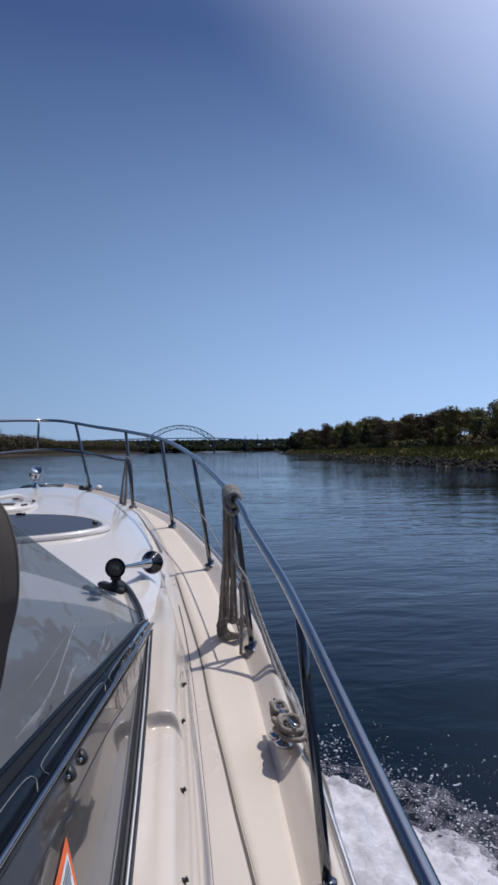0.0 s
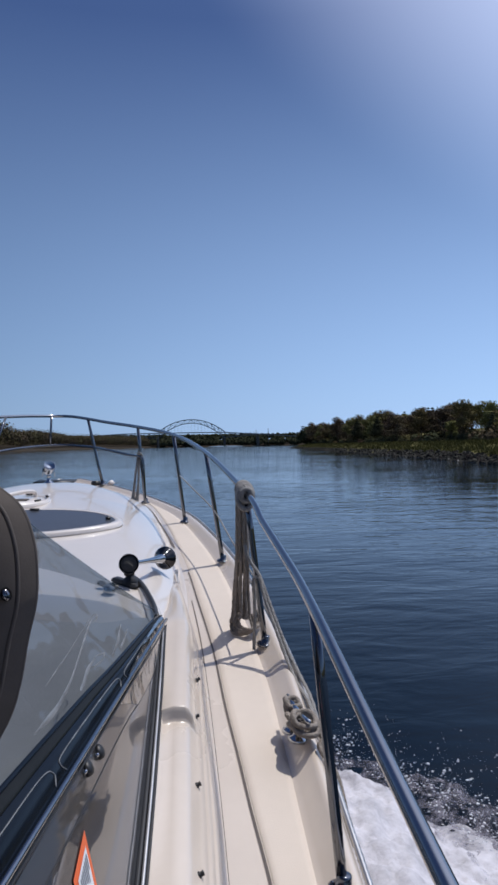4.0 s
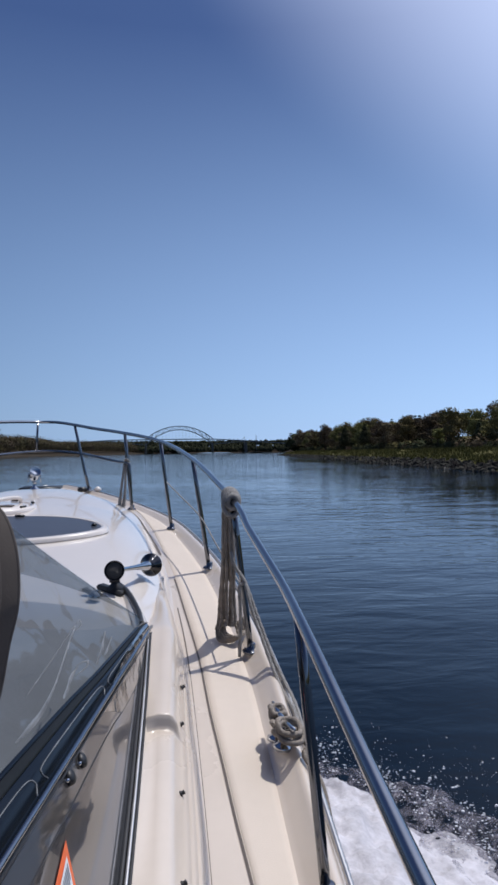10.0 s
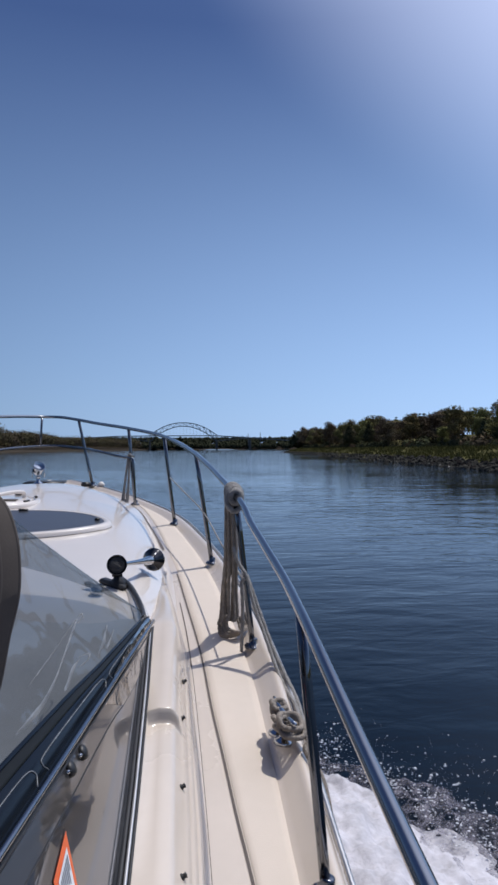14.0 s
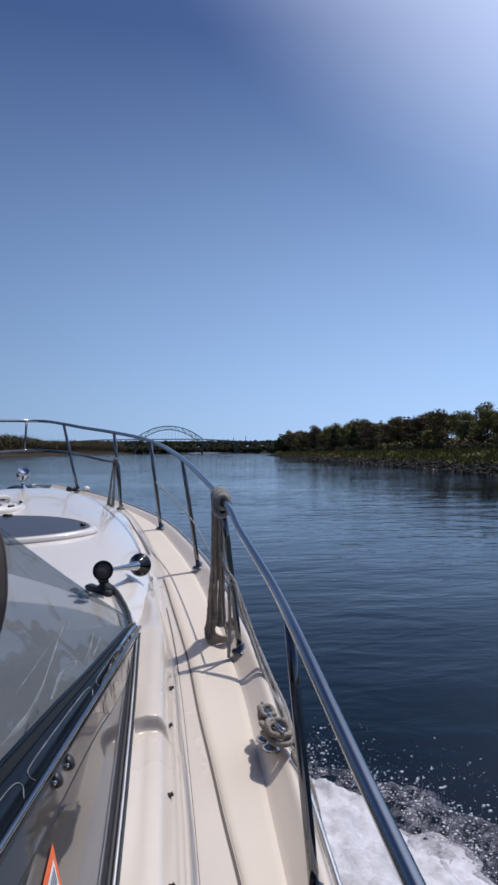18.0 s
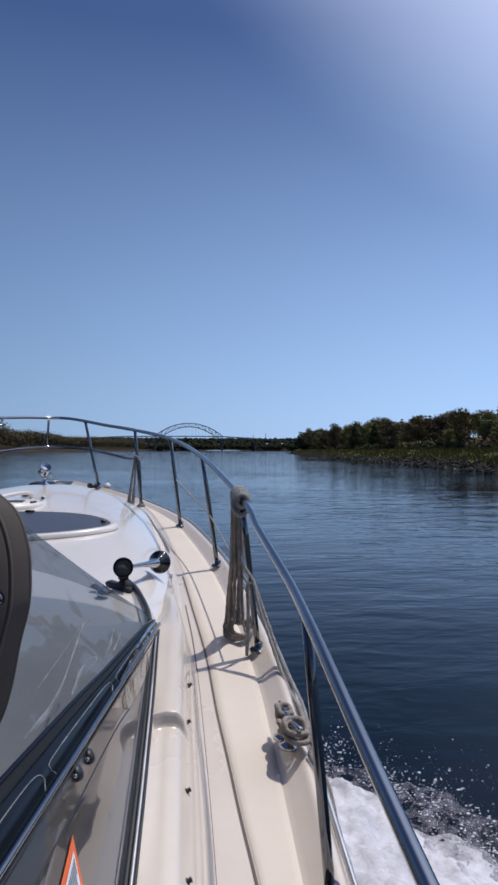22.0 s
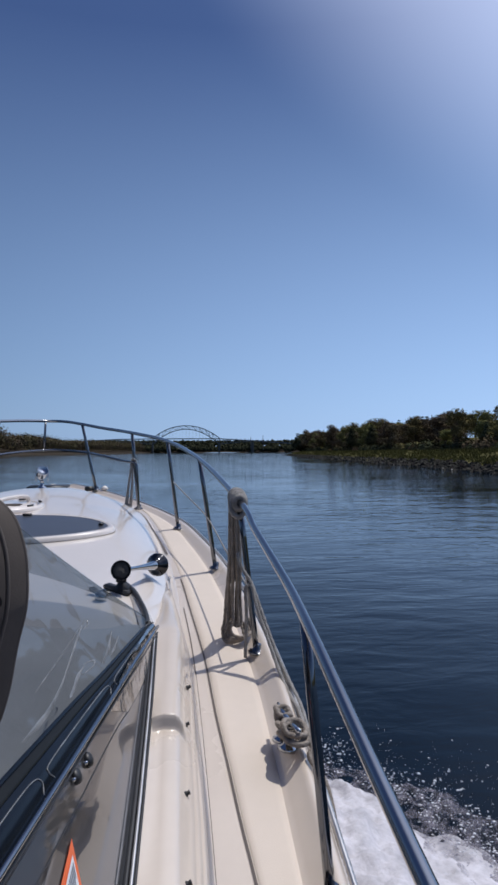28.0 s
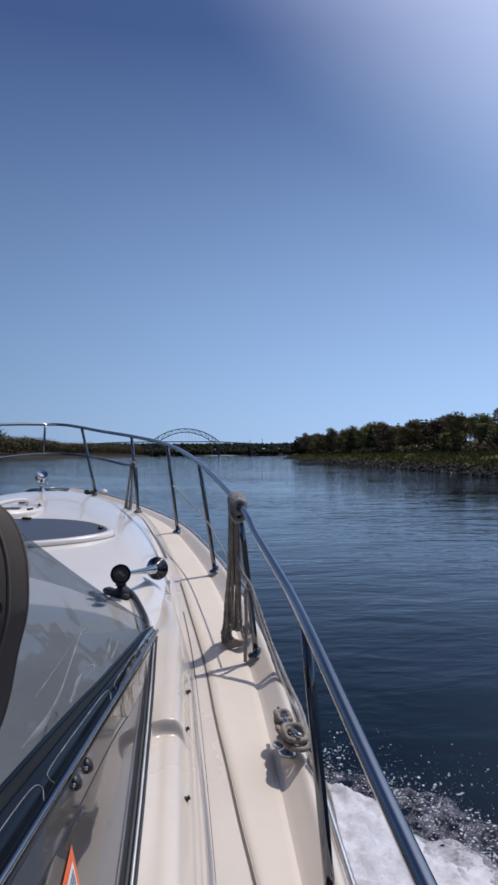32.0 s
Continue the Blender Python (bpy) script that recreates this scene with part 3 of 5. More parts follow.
# ---- bow rail ----
RAIL = [(1.375, -1.75, 0.82), (1.34, -1.55, 1.30), (1.328, -1.2, 1.55), (1.315, -0.4, 1.68), (1.309, 0.2, 1.760), (1.315, 0.865, 1.848), (1.315, 1.28, 1.917), (1.318, 1.62, 1.960), (1.311, 1.85, 1.992), (1.292, 2.2, 2.050), (1.272, 2.569, 2.119), (1.150, 3.598, 2.270), (0.963, 4.502, 2.384), (0.681, 5.159, 2.460), (0.40, 5.62, 2.515), (0.19, 5.90, 2.560), (0.02, 6.10, 2.59), (-0.150, 6.11, 2.595), (-0.36, 5.86, 2.585), (-0.60, 5.46, 2.55), (-0.85, 4.90, 2.46), (-1.10, 4.1, 2.35), (-1.25, 3.1, 2.20), (-1.31, 2.0, 2.03), (-1.32, 0.8, 1.84), (-1.33, -1.2, 1.55), (-1.34, -1.55, 1.30), (-1.375, -1.75, 0.82)]
part("bow_rail", tube(bmesh.new(), smooth_path(RAIL, 8), 0.0125, 14), RAIL_STEEL, boat, "polished stainless tube rail")


def stanchion(base, top, r=0.0122):
    ob = part("stanchion", tube(bmesh.new(), spread(Vector(base), Vector(top), 5), r, 12), STEEL, boat)
    x, y, z = base
    lie = pose(x, y, z, 0, 6 if x > 0 else -6, 0)
    bm = lathe(bmesh.new(), [(0.034, -0.004), (0.034, 0.004), (0.030, 0.007), (0.018, 0.009), (0.0165, 0.030), (0.0155, 0.034), (0.011, 0.036)], 24, lie)
    for k in range(3):
        g = k * 2.094 + 0.5
        lathe(bm, [(0.0055, 0.006), (0.0055, 0.009), (0.003, 0.011), (0, 0.011)], 8, lie @ pose(0.025 * math.cos(g), 0.025 * math.sin(g), 0))
    part("base_flange", bm, STEEL, ob, "screwed stainless flange")
    return ob


def toe_top(x, y):
    w = half_beam(y) - abs(x)
    return deck_z(y) + toe_height(y) * lerp_table([(0.01, 0.054), (0.02, 0.056), (0.034, 0.047), (0.070, 0.010), (0.080, 0.003), (0.1, 0.0)], w)


for bx, by, tx, ty, tz in (
    (1.358, 1.392, 1.316, 1.448, 1.936), (1.336, 2.569, 1.272, 2.569, 2.117), (1.232, 3.598, 1.150, 3.598, 2.268), (1.031, 4.502, 0.963, 4.502, 2.382),
    (0.729, 5.159, 0.681, 5.159, 2.458), (0.323, 5.868, 0.205, 5.875, 2.555), 
    (-1.02, 4.5, -0.97, 4.5, 2.40), (-1.22, 3.55, -1.185, 3.55, 2.27), (-1.33, 2.5, -1.285, 2.5, 2.11), (-1.36, 1.4, -1.315, 1.4, 1.93), (1.375, -0.4, 1.322, -0.4, 1.678), (-1.375, -0.4, -1.327, -0.4, 1.678)):
    stanchion((bx, by, toe_top(bx, by)), (tx, ty, tz))

for low, high in (((-0.155, 6.06, 2.332), (-0.147, 6.10, 2.592)), ((-0.52, 5.56, 2.275), (-0.44, 5.70, 2.572))):
    part("rail_strut", tube(bmesh.new(), spread(Vector(low), Vector(high), 3), 0.010, 10), STEEL, boat)
MID = [(0.735, 5.05, deck_z(5.05) + 0.02), (0.722, 5.055, 2.185), (0.712, 5.075, 2.222), (0.69, 5.11, 2.235), (0.60, 5.27, 2.245), (0.40, 5.58, 2.285), (0.25, 5.86, 2.31), (0.02, 6.08, 2.33), (-0.18, 6.04, 2.33), (-0.42, 5.7, 2.30), (-0.72, 5.15, 2.22)]
part("lower_bow_rail", tube(bmesh.new(), smooth_path(MID, 8), 0.0105, 12), STEEL, boat)
cord = bmesh.new()
tube(cord, smooth_path([(1.000, 4.50, 2.11), (1.09, 4.05, 2.04), (1.186, 3.60, 1.96), (1.25, 3.05, 1.86), (1.300, 2.57, 1.79)], 8), 0.0035, 6)
cord_ob = part("lifeline", cord, ROPE_PALE)
tagged(cord_ob, "thin white cord strung between the rail stanchions", "cord")

# ---- windscreen ----
def rim(y):
    """The foot of the clear pane, above the dark band."""
    return sill(y) + Vector((-0.7071, 0, 0.7071)) * lerp_table([(0.4, 0.10), (1.18, 0.076), (1.32, 0.071), (1.49, 0.065), (1.71, 0.053), (2.27, 0.035), (2.35, 0.020)], y)


E_LOW, E_TOP = Vector((0.930, 2.42, 1.710)), Vector((0.627, 1.75, 2.125))


def pillar(v):
    """The bent forward edge of the glass, from the corner on deck up and aft."""
    p = E_LOW.lerp(E_TOP, v)
    return p + Vector((-0.012, 0.03, -0.008)) * math.sin(math.pi * v)


def pane_point(v, r):
    """A point on the upper side pane: v from its forward corner aft, r from the frame up."""
    low = rim(2.28 - v * 2.1)
    high = pillar(min(v * 1.6, 1)) if v < 0.625 else E_TOP + Vector((0.03, -1.2, 0.12)) * ((v - 0.625) / 0.375)
    return low.lerp(high, r) + Vector((0.03 * math.sin(math.pi * r) * v, 0, 0))


def gasket_point(y, dx, up):
    return Vector((coaming_inner(y) + dx, y, deck_z(y) + gasket_height(y) + up))


def ribbon(trail, width, m, parent, label):
    """A soft smear of painted glare on the clear pane, wider at its foot."""
    line = smooth_path([Vector((v, r, 0)) for v, r in trail], 8)
    count = len(line)
    rows = []
    for k, q in enumerate(line):
        way = (line[min(k + 1, count - 1)] - line[max(k - 1, 0)]).normalized()
        f = k / (count - 1)
        w = width * (0.25 + 0.75 * f) * min(1, 6 * (1 - f) + 0.2) * (1 + 0.35 * math.sin(9 * f + width * 900))
        rows.append([flip @ (pane_point(q.x - way.y * w * d, q.y + way.x * w * d * 2.2) + Vector((0.0012, 0, 0.0008 + 0.0012 * (1 - d * d)))) for d in (-1, -0.5, 0, 0.5, 1)])
    part("glare_smear", sheet(bmesh.new(), rows), m, parent, label)


for side in (1, -1):
    flip = Matrix.Diagonal((side, 1, 1, 1))
    rows = [[flip @ strip_point(y, r) for r in spread(0.0, 1.0, 5)] for y in spread(-1.6, 2.30, 40)]
    band = part("side_glass", sheet(bmesh.new(), rows), SIDE_GLASS, boat, "dark tinted mirror-like side panel")
    # dark band between the polished strip and the clear pane
    rows = []
    for y in spread(-1.6, 2.30, 40):
        a, b = sill(y), rim(y)
        rows.append([flip @ (a.lerp(b, f) + Vector((0.6, 0, 0.6)) * 0.012 * math.sin(math.pi * f) + Vector((0.0, 0, -0.001))) for f in spread(0, 1, 9)])
    dark_band = part("dark_band", sheet(bmesh.new(), rows), FRAME_GREY, boat, "glossy dark navy band under the pane")
    for y0, y1 in ((1.20, 1.64), (1.70, 2.02), (0.75, 1.15)):
        on_band = lambda y, f: sill(y).lerp(rim(y), f) + Vector((0.6, 0, 0.6)) * 0.012 * math.sin(math.pi * f)
        loop = [(y1, 0.12), (y1 + 0.015, 0.35), (y1 - 0.02, 0.52), (y1 * 0.5 + y0 * 0.5, 0.50), (y0 + 0.03, 0.46), (y0, 0.34), (y0 + 0.01, 0.14)]
        part("pressed_line", tube(bmesh.new(), smooth_path([flip @ on_band(y, f) for y, f in loop], 6), 0.0011, 6), GLARE_AND_OUTLINE, dark_band, "pale pressed outline")
    line = [flip @ (sill(y) + Vector((0.003, 0, 0.002))) for y in spread(2.33, -1.6, 40)]
    part("polished_strip", tube(bmesh.new(), line, 0.0062, 10), RAIL_STEEL, boat, "polished steel strip")
    line = [flip @ (sill(y) + Vector((0.0085, 0, -0.010))) for y in spread(2.30, -1.6, 40)]
    part("strip_seal", tube(bmesh.new(), line, 0.0022, 8), RUBBER, boat)
    # upper pane between the band and the bent pillar edge
    rows = [[flip @ pane_point(v, r) for r in spread(0, 1, 9)] for v in spread(0.0, 1.0, 28)]
    side_pane = part("side_pane", sheet(bmesh.new(), rows), SCREEN_GLASS, boat, "clear curved side pane of the windscreen")
    line = [flip @ (rim(y) + Vector((0.002, 0, 0.002))) for y in spread(2.30, -1.6, 40)]
    part("side_frame", tube(bmesh.new(), line, 0.0055, 10), FRAME_GREY, boat, "dark grey windscreen frame")
    rows = []
    for y in spread(-1.6, 2.31, 40):
        rows.append([flip @ (sill(y).lerp(rim(y), f) + Vector((0.6, 0, 0.6)) * (0.012 * math.sin(math.pi * min(f, 1)) + lift)) for f, lift in ((0.70, 0.001), (0.71, 0.004), (0.78, 0.0055), (0.93, 0.005), (1.0, 0.004), (1.03, 0.001))])
    part("frame_strip", sheet(bmesh.new(), rows), FRAME_STRIP, boat, "charcoal strip that holds the pane")
    # glare and reflections on the clear sheet, painted as pale smears
    for width, trail in ((0.0075, ((0.375, 0.50), (0.395, 0.40), (0.420, 0.26), (0.440, 0.16), (0.475, 0.085), (0.53, 0.065))), (0.0020, ((0.38, 0.50), (0.43, 0.38), (0.47, 0.30), (0.52, 0.22))), (0.0120, ((0.355, 0.19), (0.375, 0.16), (0.385, 0.11), (0.395, 0.05))),
                         (0.0050, ((0.365, 0.205), (0.335, 0.20), (0.315, 0.18), (0.320, 0.14), (0.355, 0.135))), (0.0100, ((0.235, 0.40), (0.245, 0.30), (0.255, 0.19), (0.28, 0.10))), (0.0080, ((0.20, 0.30), (0.215, 0.20), (0.235, 0.10))), (0.0022, ((0.37, 0.52), (0.355, 0.55), (0.35, 0.51), (0.37, 0.47)))):
        ribbon(trail, width, GLARE_AND_OUTLINE, side_pane, "painted pale glare on the clear sheet")
    for name, r, dx, up, m in (("lower_gasket", 0.0062, -0.005, 0.001, RUBBER), ("chrome_bead", 0.0042, 0.0065, 0.004, BEAD), ("lower_seal", 0.0035, 0.0140, 0.002, RUBBER)):
        line = [flip @ gasket_point(y, dx, up) for y in spread(-1.6, 2.40, 64)]
        part(name, tube(bmesh.new(), line, r, 8), m, band)
    part("pane_edge", tube(bmesh.new(), [flip @ pillar(v) for v in spread(0, 1, 20)], 0.0026, 6), EDGE_GLASS, boat, "clear polished glass edge")
    rows = []
    for y in spread(1.72, 2.285, 16):
        lo, hi = lerp_table([(1.72, 0.06), (1.9, 0.02), (2.285, 0.0)], y), lerp_table([(1.72, 0.14), (1.95, 0.50), (2.15, 0.68), (2.285, 0.70)], y)
        rows.append([flip @ (sill(y).lerp(rim(y), f) + Vector((0.6, 0, 0.6)) * (0.012 * math.sin(math.pi * f) + 0.004)) for f in spread(lo, hi, 6)])
    part("corner_casting", sheet(bmesh.new(), rows), CASTING, boat, "mottled chrome corner casting")
    # raised trim along the head of the tinted panel, mottled chrome towards the corner
    trim_foot = lambda y: lerp_table([(-1.6, 0.86), (1.0, 0.83), (1.392, 0.792), (1.517, 0.771), (1.633, 0.729), (1.808, 0.604), (1.975, 0.458), (2.28, 0.2)], y)
    proud = lambda y, r, up: flip @ (strip_point(y, r) + Vector((0.8, 0, 0.3)) * up)
    rows = [[proud(y, r, 0.0035) for r in spread(trim_foot(y) + (0.955 - trim_foot(y)) * 0.95 * max(0, 1 - (y - 1.58) / 0.14), 0.955, 5)] for y in spread(1.58, 2.28, 20)]
    part("chrome_trim", sheet(bmesh.new(), rows), CASTING, band, "mottled chrome trim at the corner")
    rows = [[proud(y, r, 0.0022) for r in spread(trim_foot(y), 0.955, 4)] for y in spread(-1.6, 1.74, 36)]
    part("head_trim", sheet(bmesh.new(), rows), TRIM_GLASS, band, "taupe trim along the head of the panel")
    part("trim_line", tube(bmesh.new(), [proud(y, trim_foot(y), 0.0025) for y in spread(-1.6, 2.26, 44)], 0.0015, 6), RUBBER, band)
    for y, r in ((1.365, 0.90), (1.285, 0.92)):
        at = pose(*proud(y, r, 0.004), 0, side * 62, 0)
        latch = part("strip_latch", lathe(bmesh.new(), [(0.0150, -0.004), (0.0150, 0.004), (0.012, 0.008), (0.004, 0.010), (0, 0.010)], 18, at), RUBBER, band, "small black snap latch")
        part("latch_pin", lathe(bmesh.new(), [(0.0042, 0), (0.0042, 0.004), (0.002, 0.007), (0, 0.008)], 14, pose(*proud(y - 0.022, r + 0.01, 0.004), 0, side * 62, 0)), CHROME, latch, "bright chrome pin")
    # the black gasket that runs on round the front
    line = smooth_path([flip @ Vector(p) for p in ((0.934, 2.30, 1.722), (0.926, 2.376, 1.712), (0.911, 2.487, 1.722), (0.885, 2.61, 1.735), (0.853, 2.745, 1.745), (0.810, 2.868, 1.752))], 6)
    part("front_gasket", tube(bmesh.new(), line, 0.011, 8), RUBBER, boat, "black front gasket")
    part("gasket_curb", tube(bmesh.new(), [q + Vector((0, 0, -0.030)) for q in line], 0.026, 10), GELCOAT, boat, "white moulded curb under the gasket")
rows = []
for v in spread(0, 1, 10):
    e = pillar(v)
    row = []
    for s in spread(-1, 1, 25):
        row.append(Vector((e.x * s, e.y + (0.34 - 0.1 * v) * (1 - s * s), e.z + (0.17 if v < 0.01 else 0.15) * (1 - s * s))))
    rows.append(row)
part("front_pane", sheet(bmesh.new(), rows), SCREEN_GLASS, boat, "clear raked front pane of the windscreen")

for side in (1, -1):
    flip = Matrix.Diagonal((side, 1, 1, 1))
    bm = lathe(bmesh.new(), [(0.026, -0.01), (0.024, 0.006), (0.014, 0.016), (0.0, 0.020)], 18, flip @ pose(0.737, 2.622, 1.757, 25, 10, 0))
    hinge = part("pane_hinge", bm, CHROME, boat, "small chrome hinge")
    part("hinge_pad", block(bmesh.new(), (0.075, 0.03, 0.012), flip @ pose(0.715, 2.69, 1.757, 0, 20, -35), 0.004), RUBBER, hinge)

# helm shelf and cockpit behind the glass
rows = []
for y in spread(-1.5, 2.42, 24):
    w = rim(y).x - 0.02
    rows.append([Vector((x, y, 1.50 + 0.22 * min(max((y - 0.7) / 1.5, 0), 1) - 0.03 * (x / 0.9) ** 2)) for x in spread(-w, w, 9)])
part("dashboard", sheet(bmesh.new(), rows), DASH, boat, "grey moulded dashboard")

# canvas enclosure edge above the helm
EDGE = [(0.62, 0.86, 2.42), (0.745, 0.90, 2.295), (0.786, 0.90, 2.259), (0.819, 0.90, 2.228), (0.834, 0.90, 2.186), (0.838, 0.90, 2.144), (0.836, 0.90, 2.103), (0.825, 0.90, 2.056), (0.813, 0.90, 1.993), (0.795, 0.90, 1.943), (0.755, 0.88, 1.88), (0.70, 0.86, 1.82)]
EDGE = smooth_path(EDGE, 5)
rows = [[p + Vector((-0.78, -0.22, 0.02)) * s for i, p in enumerate(EDGE)] for s in spread(0, 1, 9)]
canopy = thing("canvas_enclosure", "dark weathered canvas enclosure over the helm", "canvas cover")
bm = sheet(bmesh.new(), rows)
bmesh.ops.recalc_face_normals(bm, faces=bm.faces[:])
bmesh.ops.solidify(bm, geom=bm.faces[:], thickness=0.006)
part("canvas_panel", bm, CANVAS, canopy)
bm = sheet(bmesh.new(), [[Vector((-p.x, p.y, p.z)) for p in row] for row in rows])
bmesh.ops.recalc_face_normals(bm, faces=bm.faces[:])
bmesh.ops.solidify(bm, geom=bm.faces[:], thickness=0.006)
part("canvas_panel", bm, CANVAS, canopy)
# unseen roof and sides aft of the helm, added to darken the steel's reflections
rows = []
for y in spread(0.62, -3.2, 16):
    sag = 0.02 * math.sin(y * 4)
    rows.append([Vector((x, y, z + sag * (1 if z > 2.5 else 0))) for x, z in [(0.80, 1.52), (0.76, 1.80), (0.74, 2.1), (0.70, 2.45), (0.62, 2.66)] + [(0.62 * math.cos(g), 2.66 + 0.14 * math.sin(g)) for g in spread(0.3, math.pi - 0.3, 9)] + [(-0.62, 2.66), (-0.70, 2.45), (-0.74, 2.1), (-0.76, 1.80), (-0.80, 1.52)]])
back = [p.copy() for p in rows[-1]]
part("unseen_canvas_roof", sheet(bmesh.new(), rows), CANVAS, canopy, "unseen dark canvas roof and side curtains, added to darken reflections")
# unseen aft end, added to close the roof
bm = bmesh.new()
bm.faces.new([bm.verts.new(p) for p in back])
part("unseen_aft_curtain", bm, CANVAS, canopy, "unseen dark canvas aft curtain, added to close the roof")
part("hem", tube(bmesh.new(), EDGE, 0.004, 8), CANVAS, canopy, "rolled canvas hem")
part("seam_tape", tube(bmesh.new(), [p + Vector((-0.016, -0.03, 0.002)) for p in EDGE], 0.003, 6), CANVAS, canopy)
part("snap", lathe(bmesh.new(), [(0.009, 0), (0.009, 0.004), (0.004, 0.007), (0, 0.007)], 12, pose(0.803, 0.882, 2.118, 0, 70, -25)), STEEL, canopy, "metal snap fastener")

# warning sticker on the side glass
sticker = thing("warning_sticker", "orange and white warning sticker on the side glass", "sticker")


def on_glass(y, r, lift):
    p = strip_point(y, r)
    out = (strip_point(y + 0.1, r) - p).cross(strip_point(y, r + 0.1) - p).normalized()
    return p + out * (lift if out.x > 0 else -lift)


def patch(corners, lift, material, name, label=""):
    bm = bmesh.new()
    bm.faces.new([bm.verts.new(on_glass(y, r, lift)) for y, r in corners])
    return part(name, bm, material, sticker, label)


S_CORNERS = [(1.185, 0.745), (1.085, 0.69), (1.055, 0.47), (1.155, 0.52)]
patch(S_CORNERS, 0.002, ORANGE, "border", "orange border")
mid = (sum(c[0] for c in S_CORNERS) / 4, sum(c[1] for c in S_CORNERS) / 4)
inner = [(mid[0] + (c[0] - mid[0]) * 0.68, mid[1] + (c[1] - mid[1]) * 0.68) for c in S_CORNERS]
patch(inner, 0.0035, WHITE_PRINT, "panel", "white printed panel")
u, v = (inner[1][0] - inner[0][0], inner[1][1] - inner[0][1]), (inner[3][0] - inner[0][0], inner[3][1] - inner[0][1])
for k in range(7):
    a, wide = 0.10 + 0.12 * k, 0.5 + 0.3 * ((k * 37) % 10) / 10
    quad = [(inner[0][0] + u[0] * p + v[0] * q, inner[0][1] + u[1] * p + v[1] * q) for p, q in ((a, 0.1), (a + 0.06, 0.1), (a + 0.06, wide), (a, wide))]
    patch(quad, 0.0045, GREY_PRINT, "print_bar")

# snap studs along the coaming
for x, y, up in ((1.064, 2.183, 0.095), (1.056, 1.947, 0.108), (1.053, 1.642, 0.112), (1.052, 1.368, 0.112), (1.052, 1.10, 0.112), (1.052, 0.83, 0.112)):
    ob = part("snap_stud", lathe(bmesh.new(), [(0.0075, -0.006), (0.0075, 0.003), (0.005, 0.005), (0.005, 0.009), (0.0065, 0.011), (0.0, 0.013)], 12, pose(x, y, deck_z(y) + up, 0, 62, 0)), RUBBER, boat, "black canvas snap stud")


# ---- twin trumpet horn ----
def horn():
    top = thing("air_horn", "dark chrome twin trumpet air horn bolted beside the windscreen", "horn")
    base = Vector((0.806, 2.765, trunk_z(0.806, 2.765) + 0.004))
    bm = bmesh.new()
    block(bm, (0.13, 0.045, 0.020), pose(base.x - 0.018, base.y, base.z + 0.010, 0, 10, -35), 0.006)
    lathe(bm, [(0.036, -0.01), (0.030, 0.022), (0.016, 0.034), (0.011, 0.05), (0.010, 0.10)], 16, pose(base.x, base.y, base.z + 0.003))
    block(bm, (0.042, 0.026, 0.030), pose(base.x - 0.004, base.y, base.z + 0.05), 0.006)
    part("bracket", bm, RUBBER, top, "black mounting bracket")
    c, d = Vector((0.806, 2.72, 1.834)), Vector((0.934, 3.10, 1.790))
    prof = [(0.0, -0.050), (0.014, -0.049), (0.020, -0.040), (0.025, -0.028), (0.033, -0.010), (0.039, 0.005), (0.0408, 0.010), (0.039, 0.013), (0.036, 0.010), (0.030, 0.002), (0.020, -0.006), (0.0, -0.010)]
    m = Matrix.Translation(c) @ Vector((-0.05, -1, 0.25)).to_track_quat("Z", "Y").to_matrix().to_4x4()
    bell = part("short_bell", lathe(bmesh.new(), prof, 32, m), DARK_CHROME, top, "dark chrome bell")
    part("grille", lathe(bmesh.new(), [(0.0355, 0.006), (0.030, 0.009), (0.015, 0.0115), (0.0, 0.012)], 28, m), GRILLE, bell, "dark grey horn grille")
    turn = (d - c).normalized().to_track_quat("Z", "Y").to_matrix().to_4x4()
    bm = lathe(bmesh.new(), [(0.011, 0.02), (0.0095, 0.06), (0.0095, 0.14), (0.011, 0.22), (0.015, 0.30), (0.021, 0.36), (0.026, 0.385)], 20, Matrix.Translation(c) @ turn)
    part("trumpet_tube", bm, CHROME, top, "bright trumpet tube")
    prof = [(0.020, -0.040), (0.027, -0.024), (0.038, -0.008), (0.049, 0.006), (0.0535, 0.013), (0.0525, 0.017), (0.047, 0.012), (0.034, -0.002), (0.0, -0.014)]
    m = Matrix.Translation(d) @ Vector((0.30, 1.0, -0.10)).to_track_quat("Z", "Y").to_matrix().to_4x4()
    part("long_bell", lathe(bmesh.new(), prof, 36, m), DARK_CHROME, top, "wide dark chrome bell")


horn()


def searchlight():
    x, y = -0.04, 5.40
    z = trunk_z(x, y)
    top = thing("searchlight", "chrome swivel searchlight on the foredeck", "searchlight")
    part("pedestal", lathe(bmesh.new(), [(0.034, -0.02), (0.032, 0.010), (0.018, 0.016), (0.014, 0.05), (0.018, 0.056), (0.014, 0.062)], 24, pose(x, y, z)), CHROME, top)
    m = pose(x, y, z + 0.115, 55, 0, 25)
    part("lamp_body", lathe(bmesh.new(), [(0.0, -0.060), (0.018, -0.058), (0.030, -0.045), (0.038, -0.025), (0.041, 0.022), (0.045, 0.036), (0.045, 0.044), (0.040, 0.046), (0.036, 0.038), (0.0, 0.036)], 32, m), CHROME, top, "chrome lamp housing")
    for s in (-1, 1):
        part("yoke_arm", block(bmesh.new(), (0.006, 0.016, 0.075), pose(x + s * 0.046, y, z + 0.088), 0.002), CHROME, top)


searchlight()


